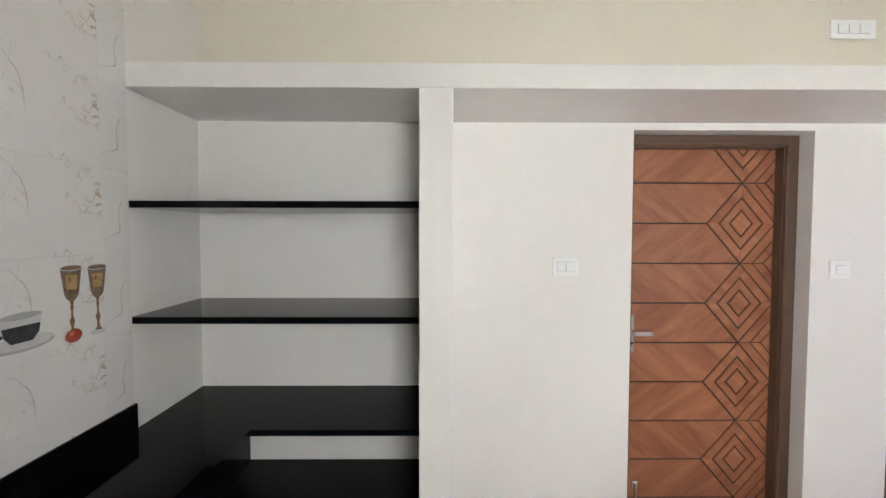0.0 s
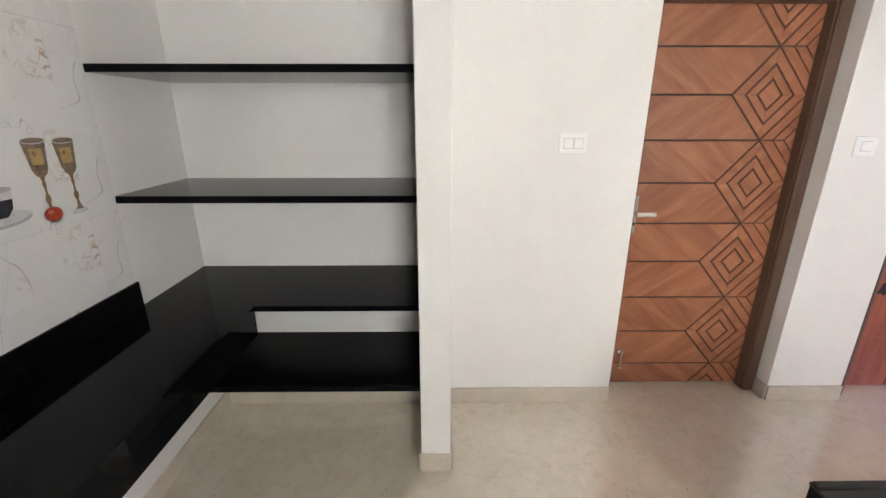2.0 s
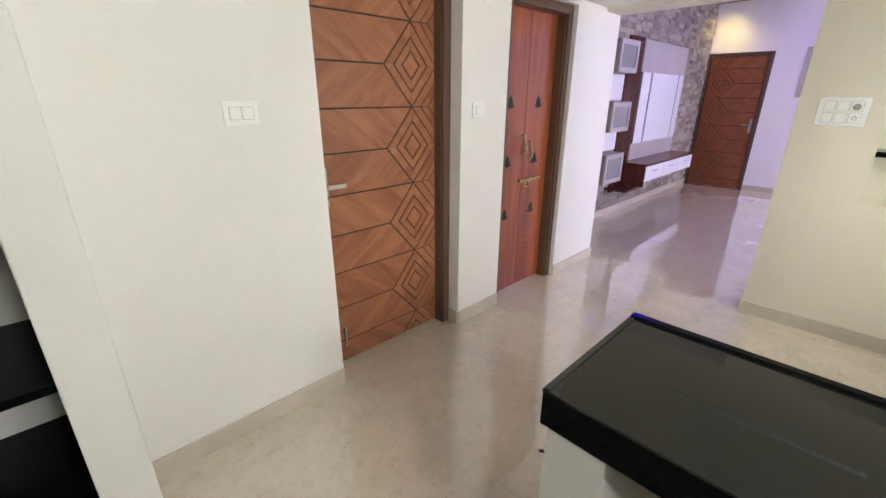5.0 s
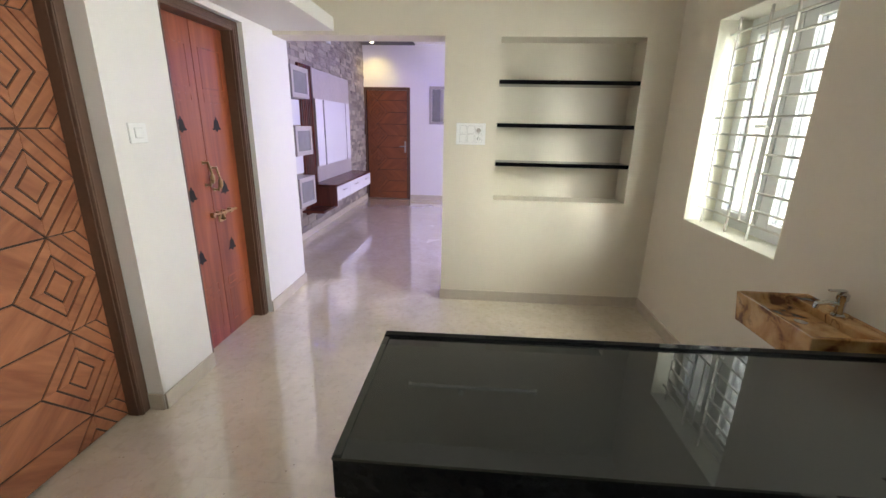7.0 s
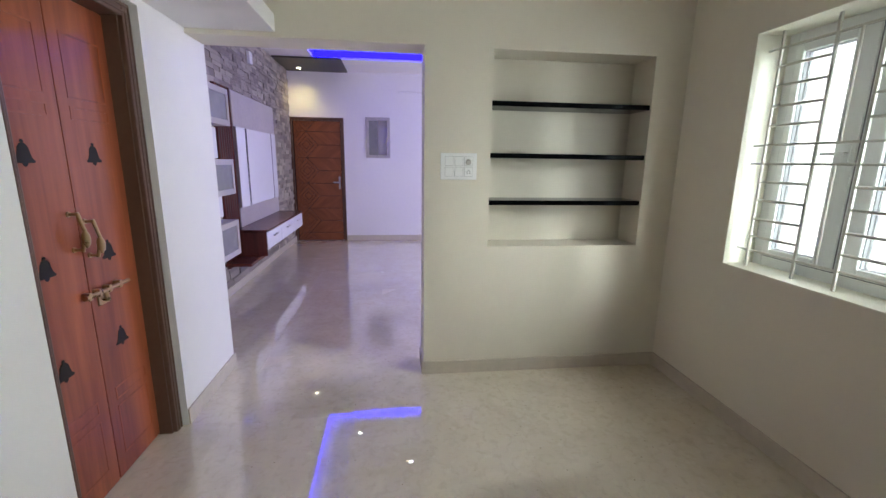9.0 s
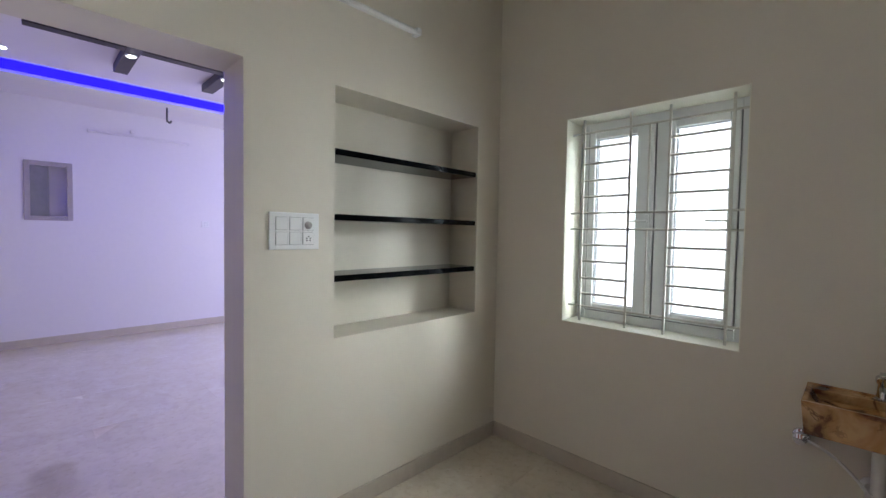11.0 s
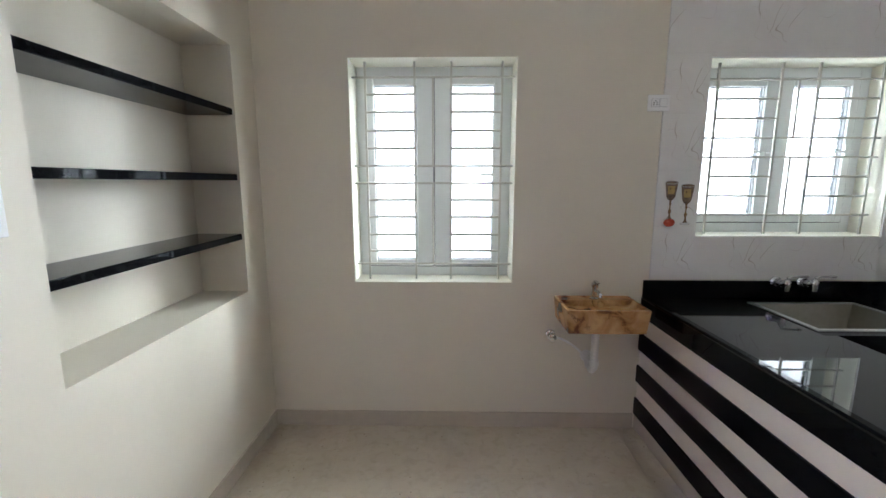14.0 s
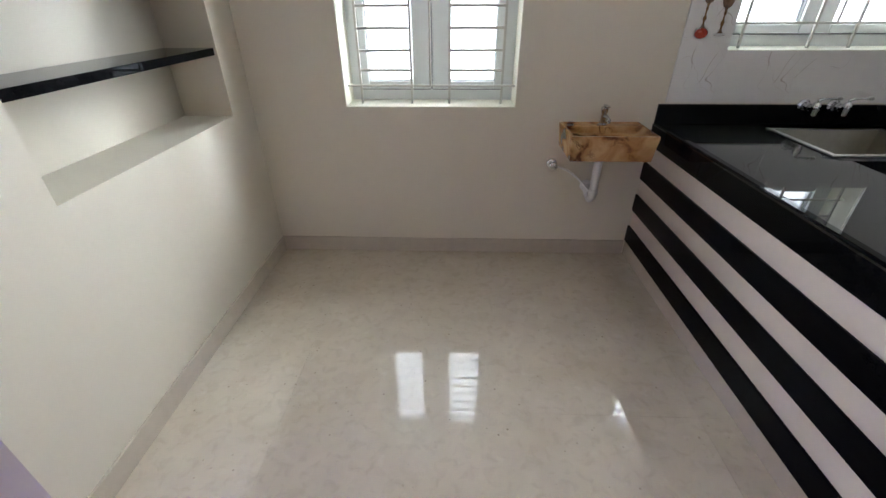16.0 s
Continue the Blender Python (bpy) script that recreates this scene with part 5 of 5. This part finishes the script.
for y0, y1, z0, z1 in ((DB[0] - 0.03, DB[0] + 0.02, DB[2] - 0.03, DB[3] + 0.03), (DB[1] - 0.02, DB[1] + 0.03, DB[2] - 0.03, DB[3] + 0.03), (DB[0] + 0.02, DB[1] - 0.02, DB[2] - 0.03, DB[2] + 0.02), (DB[0] + 0.02, DB[1] - 0.02, DB[3] - 0.02, DB[3] + 0.03)):
    part("frame", one_box(HALL_EAST - 0.014, HALL_EAST - 0.001, y0, y1, z0, z1, bevel=0.003), GREYPANEL, recess)
part("back", one_box(HALL_EAST + 0.12, HALL_EAST + 0.14, DB[0], DB[1], DB[2], DB[3]), HALLWHITE, recess)
part("door", one_box(HALL_EAST + 0.03, HALL_EAST + 0.045, (DB[0] + DB[1]) / 2, DB[1] - 0.02, DB[2] + 0.02, DB[3] - 0.02), FROST, recess)

# rafters and small lamps on the dropped ceiling
rafters = thing("ceiling_rafters", (6.5, 0.9, DROP), "dark brown wooden rafter frame under the white ceiling", "rafters")
part("beam", one_box(6.45, 6.55, -1.0, 1.80, 2.893, 2.964, bevel=0.004), RAFTER, rafters)
for y in (1.14, 0.39, -0.36):
    part("cross_beam", one_box(6.20, 7.19, y - 0.055, y + 0.055, 2.885, 2.964, bevel=0.004), RAFTER, rafters)


def down_light(x, y, z, mat, label):
    root = thing("down_light", (x, y, z), label, "lamp", group="recessed ceiling lamps")
    part("ring", lathe(bmesh.new(), [(0.045, 0.0), (0.045, -0.006), (0.034, -0.008)], (x, y, z), 20), PLASTIC, root, smooth=True)
    part("lens", lathe(bmesh.new(), [(0.030, -0.0085), (0.030, -0.010)], (x, y, z), 20), mat, root)


down_light(8.62, 2.84, DROP - 0.022, SPOTGLOW, "lit warm downlight in the dark ceiling panel")
down_light(7.45, 1.93, 2.965, SPOTWHITE, "lit white downlight in the dropped ceiling")
for y in (1.14, 0.39):
    down_light(6.60, y, 2.885, SPOTWHITE, "lit white downlight under a rafter")
data = bpy.data.lights.new("warm_downlight", "SPOT")
data.energy, data.color, data.spot_size, data.spot_blend, data.shadow_soft_size = 26, (1.0, 0.74, 0.28), radians(120), 1.0, 0.03
ob = new("warm_downlight", data)
ob.matrix_world = look((8.62, 2.84, DROP - 0.05), (8.75, 2.86, 0))

hook = thing("ceiling_hook", (8.3, 0.35, 2.9), "thin dark ceiling hook rod", "hook")
part("rod", bent(bmesh.new(), [(8.25, 0.55, DROP), (8.25, 0.55, 2.74), (8.25, 0.52, 2.72), (8.25, 0.50, 2.75)], 0.010, 8), BLACKCUT, hook)

# blue strips along the risers of the tray
for x0, x1, y0, y1 in ((8.018, 8.029, HALL_SOUTH + 0.1, 2.488), (EAST_BACK + 0.1, 8.017, 2.489, 2.499)):
    solid("led_strip", one_box(x0, x1, y0, y1, 2.925, 3.035), LED, "lit blue diffused light strip along the tray edge", "light strip", group="blue ceiling strips")

# ---- pieces of walls: tiles and stones ----
TW, TH, TJ = 0.60, 0.30, 0.0004


def tile_mesh(w, h, axis):
    bm = bmesh.new()
    if axis == "w":
        box(bm, 0, 0.009, 0, w, 0, h, bevel=0.0002, segments=1)
    else:
        box(bm, 0, w, 0, 0.009, 0, h, bevel=0.0002, segments=1)
    return finish("wall_tile", bm, WALLTILE)


cache = {}


def lay(axis, parent, u0, u1, z0, z1, holes=(), start=0.0):
    """Courses of tiles; those at openings and edges are cut."""
    z = TB
    while z < z1 - 0.01:
        top = min(z + TH, z1)
        u = start
        while u < u1 - 0.01:
            a, b = max(u, u0), min(u + TW, u1)
            if b - a > 0.02:
                pieces = [(a, b, z, top)]
                for ha, hb, hc, hd in holes:
                    nxt = []
                    for p in pieces:
                        if p[1] <= ha or p[0] >= hb or p[3] <= hc or p[2] >= hd:
                            nxt.append(p)
                            continue
                        if p[0] < ha:
                            nxt.append((p[0], ha, p[2], p[3]))
                        if p[1] > hb:
                            nxt.append((hb, p[1], p[2], p[3]))
                        m0, m1 = max(p[0], ha), min(p[1], hb)
                        if p[2] < hc:
                            nxt.append((m0, m1, p[2], hc))
                        if p[3] > hd:
                            nxt.append((m0, m1, hd, p[3]))
                    pieces = nxt
                for p in pieces:
                    w, h = p[1] - p[0] - TJ, p[3] - p[2] - TJ
                    if w < 0.01 or h < 0.01:
                        continue
                    key = (axis, round(w, 3), round(h, 3))
                    if key not in cache:
                        cache[key] = tile_mesh(w, h, axis)
                    ob = new("wall_tile", cache[key])
                    ob.parent = parent
                    ob.location = (WEST, p[0], p[2]) if axis == "w" else (p[0], SOUTH, p[2])
            u += TW
        z += TH


lay("w", wall_west, SOUTH + 0.01, 2.008, TB + 0.016, CEIL + 0.1, start=1.28 - 4 * TW)
lay("s", wall_south, WEST + 0.01, 1.725, TB, CEIL + 0.1, holes=[W2], start=1.725 - 5 * TW)

# floor tiles, laid tight, each a hair out of level
FT = 0.80
rng = random.Random(11)
floor_meshes = {}
xs = [WEST - 0.2] + [3.46 + k * FT for k in range(-5, 7)] + [HALL_EAST + 0.05]
ys = [HALL_SOUTH - 0.05] + [0.69 + k * FT for k in range(-4, 4)] + [HALL_NORTH + 0.05]
for a, b in zip(xs, xs[1:]):
    for c, d in zip(ys, ys[1:]):
        key = (round(b - a, 3), round(d - c, 3))
        if key not in floor_meshes:
            hx, hy = key[0] / 2 - 0.0003, key[1] / 2 - 0.0003
            floor_meshes[key] = finish("floor_tile", box(bmesh.new(), -hx, hx, -hy, hy, -0.008, 0, bevel=0.0003, segments=1), FLOOR)
        ob = new("floor_tile", floor_meshes[key])
        ob.parent = floor_slab
        ob.location = ((a + b) / 2, (c + d) / 2, 0.0)
        ob.rotation_euler = (rng.uniform(-0.0009, 0.0009), rng.uniform(-0.0009, 0.0009), 0)

# stacked stone cladding of the hall wall
rng = random.Random(7)
stone_meshes = []
for k in range(6):
    bm = one_box(0, 1, -1, 0, 0, 1, bevel=0.0)
    for v in bm.verts:
        if v.co.y < -0.5:
            v.co.x += rng.uniform(-0.03, 0.03)
            v.co.z += rng.uniform(-0.06, 0.06)
            v.co.y += rng.uniform(-0.2, 0.1)
    stone_meshes.append(finish("stone", bm, STONE))
made, z = 0, SKIRT
rest_points, rest_faces = [], []
while z < 3.10:
    h = rng.choice((0.042, 0.05, 0.058, 0.07))
    x = EAST_BACK + 0.02 - rng.uniform(0, 0.2)
    while x < HALL_EAST:
        w = rng.uniform(0.09, 0.27)
        a, b = max(x, EAST_BACK + 0.01), min(x + w, HALL_EAST - 0.002)
        x += w
        if b - a < 0.03:
            continue
        hidden = a > 6.16 and b < 7.73 and z > 0.68 and z + h < 2.13
        if hidden:
            continue
        d = rng.uniform(0.030, 0.045)
        if made < 300 and 5.9 < a and z > 1.5:
            ob = new("stone", rng.choice(stone_meshes))
            ob.parent = wall_hall_north
            ob.location = (a, HALL_NORTH, z)
            ob.scale = (b - a - 0.0015, d, h - 0.0015)
            made += 1
        else:
            c = [(u, HALL_NORTH - v * d * rng.uniform(0.85, 1.1), w_) for v in (0, 1) for u, w_ in ((a, z), (b - 0.0015, z), (b - 0.0015, z + h - 0.0015), (a, z + h - 0.0015))]
            k = len(rest_points)
            rest_points += c
            rest_faces += [tuple(k + i for i in f) for f in ((4, 5, 6, 7), (0, 1, 5, 4), (1, 2, 6, 5), (2, 3, 7, 6), (3, 0, 4, 7))]
    z += h
me = bpy.data.meshes.new("stacked_stones")
me.from_pydata(rest_points, [], rest_faces)
me.materials.append(STONE)
ob = new("stacked_stones", me)
ob.parent = wall_hall_north
tagged(ob, kind="stuff")
